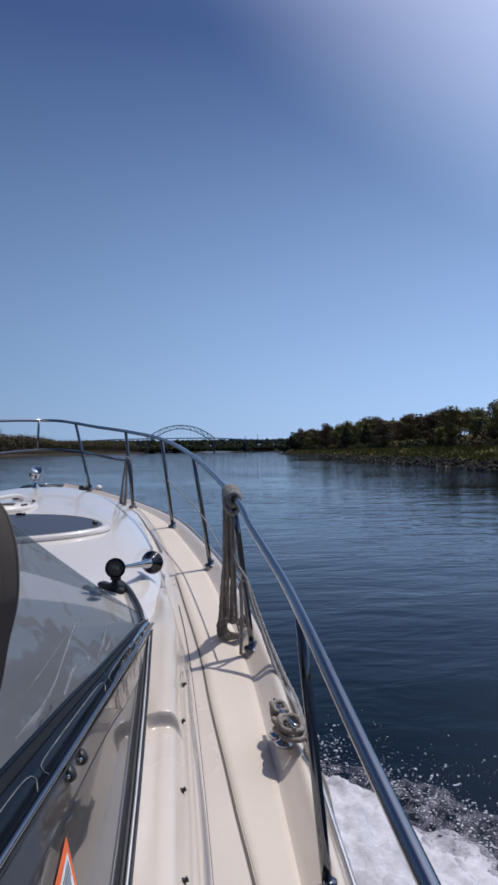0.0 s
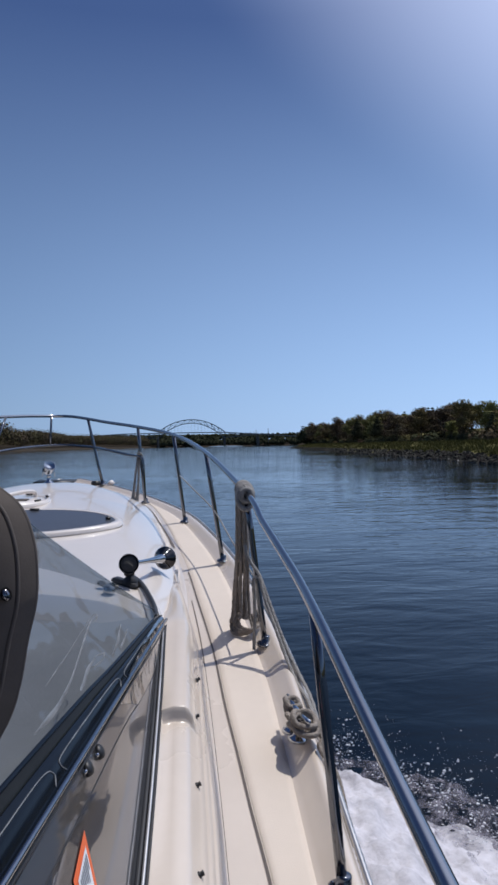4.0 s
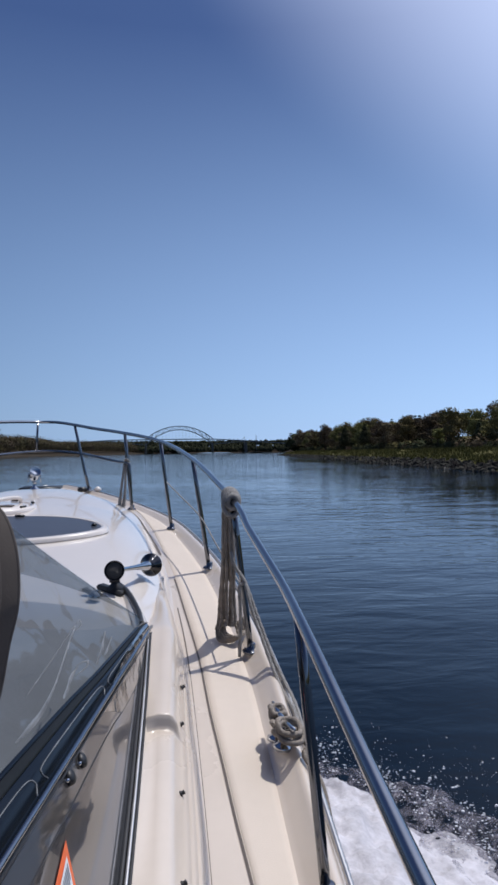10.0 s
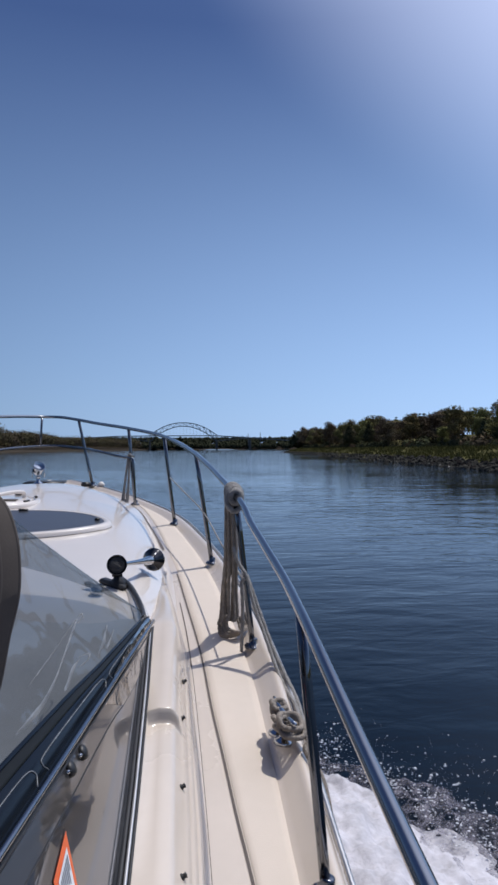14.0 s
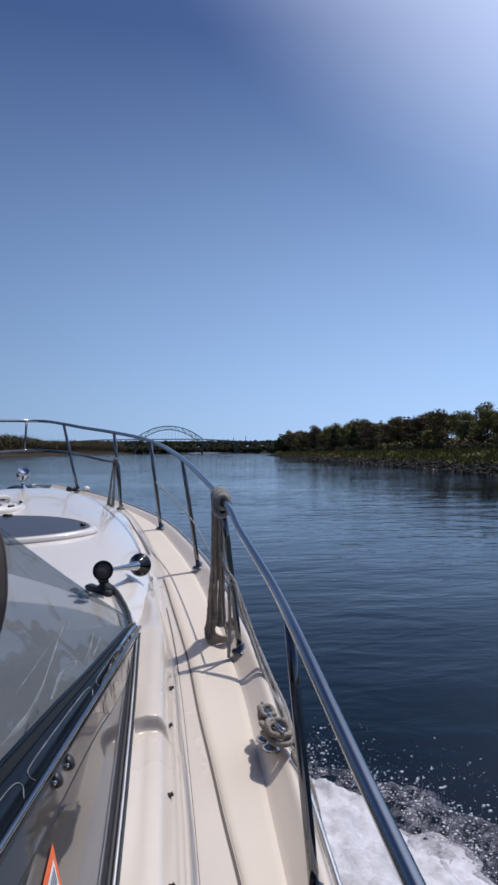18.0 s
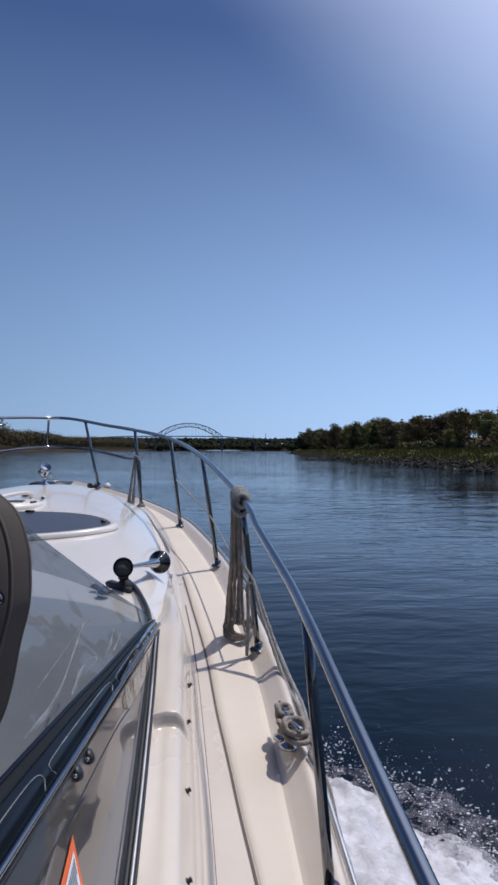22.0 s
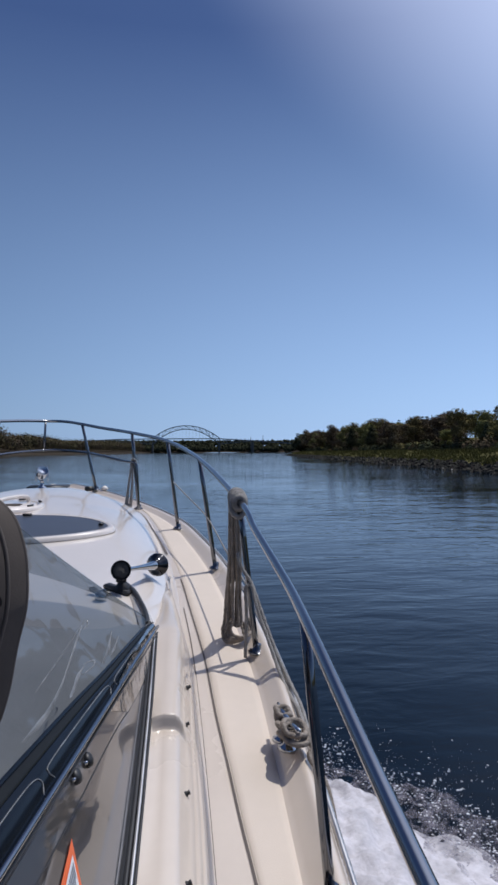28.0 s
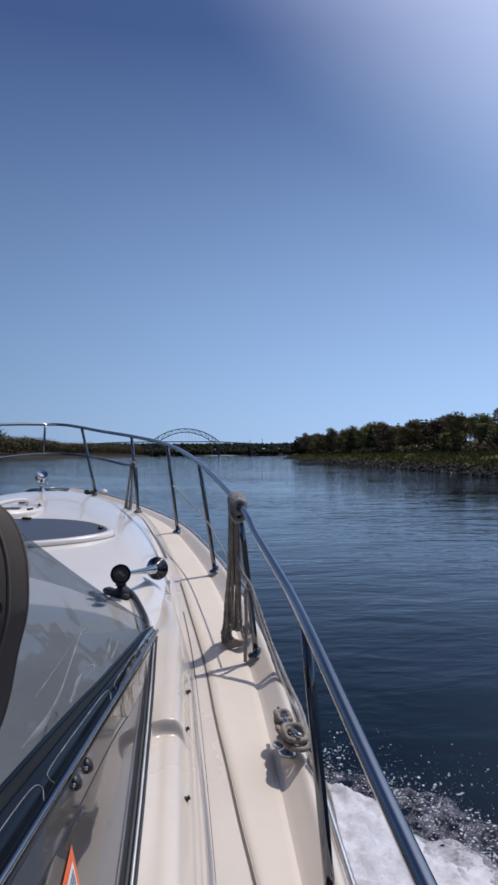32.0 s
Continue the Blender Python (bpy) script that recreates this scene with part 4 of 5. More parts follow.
# ---- ropes ----
def strands(name, label, paths, radius, material, category="rope"):
    """One rope thing, laid along several paths, with a twisted lay."""
    top = thing(name, label, category)
    for p in paths:
        line = smooth_path(p, 10)
        n = len(line)
        bm = bmesh.new()
        tube(bm, line, radius, 8, radii=[radius * (1 + 0.10 * math.sin(k * 1.7)) for k in range(n)])
        part("strand", bm, material, top)
    return top


rng = random.Random(4)
paths = []
for k in range(9):
    g = 2 * math.pi * k / 9
    tx, ty = 1.262 + 0.020 * math.cos(g), 2.66 + 0.020 * math.sin(g)
    bx, by = 1.258 + 0.034 * math.cos(g + 0.4), 2.735 + 0.034 * math.sin(g + 0.4)
    bz = deck_z(by) + 0.045 + rng.uniform(0, 0.03)
    paths.append([(tx, ty, 2.11), (tx - 0.002, ty, 1.98), (tx * 0.75 + bx * 0.25, ty * 0.75 + by * 0.25, 1.84), (tx * 0.3 + bx * 0.7, by, 1.70), (bx, by, 1.62), (bx - 0.010, by - 0.006, bz)])
for k in range(4):
    x0, z0 = 1.216 + 0.010 * k, deck_z(2.72) + 0.020 + 0.008 * k
    paths.append([(x0, 2.74, z0 + 0.04), (x0 + 0.004, 2.705, z0 - 0.004), (x0 + 0.045, 2.685 - 0.008 * k, z0 - 0.008), (x0 + 0.085, 2.71, z0 + 0.004), (x0 + 0.078, 2.74, z0 + 0.05)])
coil = strands("dock_line", "coiled grey-brown dock line hung on the rail", paths, 0.0072, ROPE)
rail_way = (Vector((1.272, 2.569, 2.119)) - Vector((1.311, 1.448, 1.932))).normalized()
hold_at = Vector((1.270, 2.545, 2.113))
for k in range(9):
    rr = (0.020, 0.023, 0.026, 0.027, 0.025, 0.027, 0.026, 0.024, 0.020)[k]
    turn = rail_way.to_track_quat("Z", "Y").to_matrix().to_4x4()
    ring = [hold_at + rail_way * (k * 0.015 + 0.004 * math.sin(g + k)) + (turn @ Vector((rr * math.cos(g), rr * 1.15 * math.sin(g), 0))) for g in spread(0, 2 * math.pi, 20)]
    part("rope_turn", tube(bmesh.new(), ring, 0.0115, 8, caps=False), ROPE_PALE, coil, "pale rope turn round the rail")
for k in range(4):
    ring = [hold_at + Vector((-0.004 + 0.028 * math.cos(g), 0.012 + k * 0.012 + 0.032 * math.sin(g) * 0.5, -0.012 + 0.042 * math.sin(g))) for g in spread(0, 2 * math.pi, 18)]
    part("rope_turn", tube(bmesh.new(), ring, 0.010, 8, caps=False), ROPE_PALE, coil, "pale rope turn round the rail")

gun = lambda y, dx=0.0, dz=0.0: (half_beam(y) + 0.010 + dx, y, deck_z(y) + 0.040 + dz)
paths = [[(1.262, 2.560, 1.92), (1.268, 2.548, 1.89), (1.281, 2.545, 1.858), (1.310, 2.52, 1.814), (1.332, 2.49, 1.75), (1.354, 2.45, 1.681), (1.390, 2.38, 1.575), (1.418, 2.27, 1.512), gun(2.14, 0.018), gun(1.97, 0.012), gun(1.8, 0.012, -0.010), gun(1.55, 0.012, -0.016), gun(1.2, 0.012, -0.018), gun(0.6, 0.012, -0.018), gun(-0.4, 0.012, -0.018)],
         [(1.304, 2.52, 1.806), (1.289, 2.52, 1.790), (1.293, 2.53, 1.72), (1.294, 2.54, 1.661), (1.291, 2.56, deck_z(2.56) + 0.012)],
         [(1.312, 2.51, 1.806), (1.330, 2.47, 1.72), (1.356, 2.42, 1.64), (1.384, 2.34, 1.55), (1.406, 2.24, 1.492), gun(2.10, 0.002, 0.012), gun(1.95, 0.004, 0.002)]]
strands("mooring_line", "grey braided mooring line led from the rail along the gunwale", paths, 0.0068, ROPE_PALE)
foot = deck_z(5.12) + 0.012
paths = [[(0.682, 5.13, 2.245), (0.676, 5.12, 2.20), (0.655, 5.12, 2.05), (0.634 + d, 5.12, foot + 0.03), (0.640 + d, 5.10, foot)] for d in (0.0, 0.012)]
paths += [[(0.690, 5.13, 2.250), (0.688, 5.125, 2.18), (0.682, 5.12, 2.05), (0.664 + d, 5.12, foot + 0.03), (0.650 + d, 5.095, foot)] for d in (0.0, 0.012)]
paths += [[(0.676, 5.14, 2.235), (0.690, 5.105, 2.262), (0.712, 5.13, 2.238), (0.694, 5.155, 2.212), (0.676, 5.13, 2.225)]]
strands("forward_dock_line", "coiled pale dock line hung on the forward stanchion", paths, 0.0085, ROPE_PALE)


def mooring_cleat():
    x, y = 1.350, 1.945
    z = deck_z(y) + 0.062
    top = thing("mooring_cleat", "stainless mooring cleat wound with rope on the gunwale", "cleat")
    lie = pose(x, y, z, 0, 8, 8)
    bm = lathe(bmesh.new(), [(0.030, -0.026), (0.028, -0.016), (0.016, -0.010), (0.013, 0.030), (0.016, 0.036)], 20, lie @ pose(0, 0.03, 0))
    lathe(bm, [(0.030, -0.026), (0.028, -0.016), (0.016, -0.010), (0.013, 0.030), (0.016, 0.036)], 20, lie @ pose(0, -0.03, 0))
    pts = [lie @ Vector((0, t, 0.044 + 0.012 * (abs(t) / 0.10) ** 2)) for t in spread(-0.105, 0.105, 11)]
    tube(bm, pts, 0.012, 12, radii=[0.006, 0.0085, 0.011, 0.012, 0.0125, 0.013, 0.0125, 0.012, 0.011, 0.0085, 0.006])
    part("cleat_body", bm, CHROME, top, "polished cleat horns")
    for k, (dx, dy, h, rx, ry, lean) in enumerate(((0.004, -0.070, 0.036, 0.037, 0.040, 28), (0.0, -0.064, 0.050, 0.034, 0.036, 18), (0.003, 0.046, 0.040, 0.026, 0.026, 30), (0.0, 0.052, 0.054, 0.024, 0.024, 15), (0.004, -0.010, 0.034, 0.018, 0.040, -10), (0.002, 0.004, 0.026, 0.030, 0.030, 12), (0.0, -0.035, 0.028, 0.033, 0.034, -14), (-0.002, -0.060, 0.022, 0.030, 0.034, 6))):
        ring = [lie @ pose(dx, dy, h, lean, 0, 8 * k) @ Vector((rx * math.cos(g), ry * math.sin(g), 0.004 * math.sin(3 * g))) for g in spread(0, 2 * math.pi, 26)]
        part("rope_turn", tube(bmesh.new(), ring, 0.0085, 8, caps=False), ROPE, top, "grey rope turn")
    bm = bmesh.new()
    tube(bm, smooth_path([lie @ Vector((0.02, -0.04, 0.03)), lie @ Vector((0.05, -0.10, 0.012)), (1.400, 1.83, deck_z(1.83) + 0.068), (1.432, 1.75, deck_z(1.75) + 0.03), (1.440, 1.66, deck_z(1.66) - 0.10), (1.430, 1.60, deck_z(1.60) - 0.4)], 8), 0.0085, 8)
    part("rope_tail", bm, ROPE, top)


mooring_cleat()
bm = bmesh.new()
lathe(bm, [(0.012, 0), (0.03, 0.01), (0.03, 0.02), (0.012, 0.04), (0.0, 0.042)], 14, pose(0.40, 5.83, toe_top(0.40, 5.83)))
part("bow_chock", bm, GELCOAT, boat, "white fairlead")
part("bow_fitting", block(bmesh.new(), (0.07, 0.06, 0.04), pose(0.27, 5.84, deck_z(5.84) + 0.035, 0, 0, 40), 0.008), RUBBER, boat, "black bow fitting")
part("anchor_plate", block(bmesh.new(), (0.34, 0.22, 0.02), pose(-0.10, 5.98, deck_z(5.98) + 0.030, 3, 0, 0), 0.006), RUBBER, boat, "dark anchor plate")

# ---- water, banks, bridge ----
bm = bmesh.new()
bmesh.ops.create_circle(bm, cap_ends=True, radius=4300, segments=96)
tagged(part("water", bm, WATER, smooth=False), "dark blue rippled canal water under a clear sky", "water", kind="structure")

RIGHT_BANK = [(-400, 34), (0, 27), (55, 31), (93, 35.5), (156, 42), (250, 51), (340, 58), (400, 65), (470, 84), (600, 125), (900, 220), (1500, 330), (2600, 500)]
LEFT_BANK = [(-400, -110), (0, -115), (400, -130), (600, -148), (800, -165), (950, -165), (1200, -135), (1600, -95), (1850, -88), (2600, -60)]


def land(name, edge, sign, label, material):
    """A strip of ground that rises from the waterline as riprap, grass and wooded hill."""
    prof = [(-6, -1.5), (0, -0.15), (1.2, 0.35), (2.5, 0.8), (6, 1.7), (9, 2.1), (18, 2.8), (30, 4.2), (60, 7.2), (130, 11), (420, 14), (1600, 9)]
    rows = []
    for y in [-400, -250, -120, -60] + spread(-20, 500, 80) + spread(520, 2600, 50):
        x = smooth_table(edge, y)
        rows.append([Vector((x + sign * d, y, h + (0.25 * noise.noise(Vector((d * 0.2, y * 0.1, 0))) * min(d, 8) / 4 if d > 0 else 0))) for d, h in prof])
    bm = sheet(bmesh.new(), rows)
    return tagged(part(name, bm, material), label, "ground", kind="structure")


land("ground_right", RIGHT_BANK, 1, "grassy canal bank rising to a wooded slope", GRASS)
land("ground_left", LEFT_BANK, -1, "low far bank of the canal with scrub and woods", MUD)


def tree_meshes(seed, height, spread_r, leaf, kind):
    """Trunk with limbs, and a crown of many small leaf clumps, uneven and with gaps."""
    r = random.Random(seed)
    wood, crown = bmesh.new(), bmesh.new()
    bend = Vector((r.uniform(-0.4, 0.4), r.uniform(-0.4, 0.4), 0))
    trunk = [Vector((0, 0, -0.6)), Vector((0, 0, height * 0.2)) + bend * 0.3, Vector((0, 0, height * 0.5)) + bend, Vector((0, 0, height * 0.86)) + bend * 1.3]
    line = smooth_path(trunk, 3)
    tube(wood, line, 0.1, 6, radii=[0.02 * height * (1 - 0.88 * k / (len(line) - 1)) for k in range(len(line))])
    blobs = []
    if kind == "pine":
        for k in range(9):
            z = height * (0.3 + 0.7 * k / 9)
            blobs.append((Vector((r.uniform(-0.2, 0.2), r.uniform(-0.2, 0.2), z)), spread_r * (1.05 - k / 9) * r.uniform(0.8, 1.15), 0.5))
    else:
        for k in range(11):
            g, h = r.uniform(0, 6.28), height * r.uniform(0.36, 0.9)
            reach = spread_r * r.uniform(0.25, 0.72) * (1.15 - 0.5 * h / height)
            end = Vector((reach * math.cos(g), reach * math.sin(g), h))
            start = Vector((0, 0, h * 0.62)) + bend * (h / height)
            tube(wood, smooth_path([start, start.lerp(end, 0.5) + Vector((0, 0, 0.05 * height)), end], 2), 0.05, 4, radii=[0.009 * height * (1 - 0.8 * i / 4) for i in range(5)])
            blobs.append((end, spread_r * r.uniform(0.3, 0.52), 0.8))
        blobs.append((Vector((0, 0, height * 0.86)) + bend, spread_r * 0.45, 0.9))
    for centre, rad, flat in blobs:
        n = int(110 * (rad / (0.4 * spread_r)) ** 1.5) + 30
        for _ in range(n):
            way = Vector((r.gauss(0, 1), r.gauss(0, 1), r.gauss(0, 1))).normalized()
            q = centre + Vector((way.x, way.y, way.z * flat)) * rad * (0.45 + 0.6 * r.random() ** 0.6)
            size = 0.72 * leaf * r.uniform(0.6, 1.5)
            a, b = leaf_frame(r, way, 0.24)
            a, b = a * size, b * size * r.uniform(0.5, 0.9)
            vs = [crown.verts.new(q + a * p + b * s) for p, s in ((-1, 0), (-0.3, -0.8), (0.7, -0.5), (1, 0.1), (0.4, 0.8), (-0.5, 0.7))]
            crown.faces.new(vs)
    return wood, crown


KINDS = []
for seed, height, width, leaf, kind, leafmat, label in (
    (1, 9.0, 3.6, 0.26, "oak", LEAF, "young oak with dull green spring leaves on the bank"), (2, 8.0, 3.3, 0.24, "oak", BUDS, "budding brown deciduous tree on the bank"),
    (3, 9.5, 3.9, 0.27, "oak", LEAF, "broad olive-green tree on the wooded slope"), (4, 8.5, 2.2, 0.22, "pine", PINE, "dark pitch pine among the canal trees"),
    (5, 7.0, 3.0, 0.24, "oak", LEAF, "small yellow-green tree at the wood's edge"), (6, 10.0, 3.6, 0.26, "oak", BUDS, "tall reddish-brown tree coming into bud")):
    w, c = tree_meshes(seed, height, width, leaf, kind)
    top = thing("tree", label, "tree", (0, 0, 0), "trees on the canal bank")
    part("trunk", w, BARK, top)
    part("crown", c, leafmat, top, smooth=False)
    KINDS.append((top, height))

rng = random.Random(11)


def ground_height(d):
    return float(np.interp(d, [0, 2.5, 6, 9, 18, 30, 60, 130], [-0.15, 0.8, 1.7, 2.1, 2.8, 4.2, 7.2, 11]))


spots = []
for row, (d0, gap) in enumerate(((14, 4.6), (18, 5.2), (24, 6.0), (32, 7.0))):
    y = 40.0 + 2 * row
    while y < 470:
        spots.append((y + rng.uniform(-1.5, 1.5), d0 + rng.uniform(-2.0, 2.5)))
        y += gap * (1 + y / 330) * rng.uniform(0.75, 1.3)
used = set()
for y, d in spots:
    k = rng.choice([0, 1, 1, 2, 2, 3, 4, 5])
    src, height = KINDS[k]
    s = rng.uniform(0.68, 1.0) * lerp_table([(40, 0.54), (80, 0.66), (110, 0.82), (150, 1.02), (250, 1.25), (450, 1.45)], y)
    m = pose(smooth_table(RIGHT_BANK, y) + d, y, ground_height(d) - 0.3, 0, 0, rng.uniform(0, 360))
    if k not in used:
        used.add(k)
        ob = src
        ob.matrix_basis = m
    else:
        ob = copy_thing(src, m)
    ob.scale = (s * rng.uniform(0.9, 1.2), s * rng.uniform(0.9, 1.2), s)


# shrubs that fill the foot of the wood
def shrub_mesh(seed):
    r = random.Random(seed)
    bm = bmesh.new()
    for _ in range(420):
        g, rr = r.uniform(0, 6.28), 1.7 * math.sqrt(r.random())
        h = 2.3 * (1 - (rr / 2.1) ** 2) * r.uniform(0.1, 1.0) + 0.1
        q = Vector((rr * math.cos(g), rr * math.sin(g), h))
        size = 0.2 * r.uniform(0.6, 1.5)
        a, b = leaf_frame(r, Vector((q.x, q.y, q.z + 0.3)).normalized(), 0.28)
        a, b = a * size, b * size * r.uniform(0.5, 0.9)
        bm.faces.new([bm.verts.new(q + a * p + b * s) for p, s in ((-1, 0), (-0.3, -0.8), (0.7, -0.5), (1, 0.1), (0.4, 0.8), (-0.5, 0.7))])
    return bm


SHRUBS = []
for k, (leafmat, label) in enumerate(((BUDS, "brown leafless shrub on the canal bank"), (LEAF, "olive-green shrub at the wood's edge"), (PINE, "dark evergreen shrub on the bank"))):
    top = thing("shrub", label, "shrub", (200 + k, -300, 6), "shrubs on the canal bank")
    part("foliage", shrub_mesh(40 + k), leafmat, top, smooth=False)
    SHRUBS.append(top)
y, first = 38.0, 0
while y < 430:
    for d0 in (13.5, 16, 21):
        d, yy = d0 + rng.uniform(-1.2, 1.8), y + rng.uniform(-1.2, 1.2)
        m = pose(smooth_table(RIGHT_BANK, yy) + d, yy, ground_height(d) - 0.2, 0, 0, rng.uniform(0, 360))
        src = SHRUBS[first % 3] if first < 3 else rng.choice([SHRUBS[0], SHRUBS[1], SHRUBS[2], SHRUBS[2], SHRUBS[2], SHRUBS[2]])
        if first < 3:
            ob = src
            ob.matrix_basis = m
        else:
            ob = copy_thing(src, m)
        first += 1
        f = rng.uniform(0.6, 1.15)
        ob.scale = (f * 1.2, f * 1.2, f)
    y += 2.6 * (1 + y / 200)


def far_woods(name, label, spots, leafmat, seed, size):
    """Woods too far off to count: many clumped crowns in one mesh."""
    r = random.Random(seed)
    vs, fs = [], []
    for x, y, z, h in spots:
        w = h * r.uniform(0.35, 0.6)
        for _ in range(80):
            way = Vector((r.gauss(0, 1), r.gauss(0, 1), r.gauss(0, 1))).normalized()
            q = Vector((x, y, z + h * 0.55)) + Vector((way.x * w, way.y * w, way.z * h * 0.45)) * (0.5 + 0.5 * r.random())
            a, b = leaf_frame(r, way, 0.3)
            a, b = a * size * r.uniform(0.5, 1.3), b * size * r.uniform(0.5, 1.1)
            i = len(vs)
            vs += [q - a, q - b, q + a * 0.8, q + b]
            fs.append((i, i + 1, i + 2, i + 3))
    me = bpy.data.meshes.new(name)
    me.from_pydata([tuple(q) for q in vs], [], fs)
    me.materials.append(leafmat)
    return tagged(new(name, me), label, "woods", kind="stuff")


r = random.Random(21)
left = [(smooth_table(LEFT_BANK, y) - d, y, 2.5 + d * 0.07, r.uniform(0.7, 1.1) * (22 + 9 * noise.noise(Vector((y * 0.009, d * 0.01, 1.0))))) for y, d in ((350 + 1550 * r.random() ** 1.3, 12 + 90 * r.random() ** 1.5) for _ in range(1700))]
far_woods("left_woods", "brown-green woods on the far left bank", left[:1100], FAR_LEAF, 5, 1.0)
far_woods("left_bare_woods", "budding brown trees on the far left bank", left[1100:], FAR_BUDS, 8, 1.0)
right_far = [(smooth_table(RIGHT_BANK, y) + d, y, 1.5 + d * 0.09, r.uniform(7, 12)) for y, d in ((395 + 1300 * r.random() ** 1.4, 5 + 70 * r.random()) for _ in range(1300))]
far_woods("right_far_woods", "distant woods along the canal's right bank", right_far, PINE, 6, 1.6)
ridge = [(r.uniform(-900, 700), 1995 + 500 * q, 2 + 24 * min(q * 3, 1), r.uniform(11, 17)) for q in (r.random() ** 1.6 for _ in range(2600))]
far_woods("far_ridge_woods", "hazy wooded ridge beyond the bridge", ridge, PINE, 7, 4.0)
bm = sheet(bmesh.new(), [[Vector((x, y, h + 6 * noise.noise(Vector((x * 0.004, y * 0.004, 3))))) for x in spread(-1800, 1500, 60)] for y, h in ((1980, -3), (2040, 8), (2150, 18), (2400, 24), (2600, 20))])
tagged(part("far_ridge", bm, MUD), "distant low hills closing the canal", "hills", kind="structure")


# long grass and weeds on the bank, too many to count
r = random.Random(77)
vs, fs = [], []
for _ in range(9000):
    y = 42 + 330 * r.random() ** 1.7
    d = r.uniform(2.2, 10.5)
    if noise.noise(Vector((d * 0.4, y * 0.12, 4))) < r.uniform(-0.5, 0.3):
        continue
    x, z, h = smooth_table(RIGHT_BANK, y) + d, ground_height(d) - 0.05, r.uniform(0.25, 0.8)
    for _ in range(4):
        g, w = r.uniform(0, 6.28), r.uniform(0.05, 0.14)
        bx, by = x + r.gauss(0, 0.25), y + r.gauss(0, 0.25)
        i = len(vs)
        vs += [(bx - w * math.cos(g), by - w * math.sin(g), z), (bx + w * math.cos(g), by + w * math.sin(g), z), (bx + r.gauss(0, 0.2), by + r.gauss(0, 0.2), z + h)]
        fs.append((i, i + 1, i + 2))
me = bpy.data.meshes.new("bank_weeds")
me.from_pydata(vs, [], fs)
me.materials.append(BLADES)
tagged(new("bank_weeds", me), "rough dry grass and weeds on the canal bank", "grass", kind="stuff")


# granite riprap along the waterline: single stones near by, the rest joined
def stone_mesh(seed):
    r = random.Random(seed)
    bm = bmesh.new()
    bmesh.ops.create_icosphere(bm, subdivisions=1, radius=0.5)
    for v in bm.verts:
        v.co *= r.uniform(0.75, 1.2)
        v.co.z *= 0.7
    me = bpy.data.meshes.new("stone")
    bm.to_mesh(me)
    bm.free()
    me.materials.append(STONE)
    return me


STONES = [stone_mesh(60 + k) for k in range(6)]
pale_stone = stone_mesh(71)
pale_stone.materials[0] = PALE_STONE
riprap = thing("riprap", "loose granite riprap lining the canal's edge", "stones", kind="structure")
rng = random.Random(31)
for k in range(300):
    yy, d = 52 + 75 * (k / 300) + rng.uniform(-0.4, 0.4), rng.uniform(-0.2, 2.4)
    pale_one = k % 11 == 0
    ob = new("stone", pale_stone if pale_one else STONES[k % 6])
    ob.parent = riprap
    f = rng.uniform(0.4, 1.0)
    if pale_one:
        d, f = rng.uniform(-0.1, 0.5), 0.55 * f
    ob.matrix_basis = pose(smooth_table(RIGHT_BANK, yy) + d, yy, ground_height(d) + 0.05, rng.uniform(0, 360), rng.uniform(0, 360), 0) @ Matrix.Diagonal((f, f * 1.2, f * 0.8, 1))
vs, fs = [], []
base_v = [tuple(v.co) for v in STONES[0].vertices]
base_f = [tuple(p.vertices) for p in STONES[0].polygons]
for k in range(2600):
    yy = 45 + 420 * rng.random() ** 1.5
    d, f = rng.uniform(-0.3, 2.5), rng.uniform(0.35, 0.95)
    m = pose(smooth_table(RIGHT_BANK, yy) + d, yy, ground_height(d), rng.uniform(0, 360), rng.uniform(0, 360), 0) @ Matrix.Diagonal((f, f * 1.2, f * 0.8, 1))
    i = len(vs)
    vs += [tuple(m @ Vector(v)) for v in base_v]
    fs += [tuple(i + j for j in q) for q in base_f]
me = bpy.data.meshes.new("far_stones")
me.from_pydata(vs, [], fs)
me.materials.append(STONE)
ob = new("far_stones", me)
ob.parent = riprap
tagged(ob, "distant riprap stones", kind="stuff")


# ---- the arch bridge ----
def beam(bm, a, b, w):
    a, b = Vector(a), Vector(b)
    way = b - a
    m = Matrix.Translation((a + b) / 2) @ way.to_track_quat("Z", "Y").to_matrix().to_4x4() @ Matrix.Diagonal((w, w, way.length, 1))
    bmesh.ops.create_cube(bm, size=1.0, matrix=m)


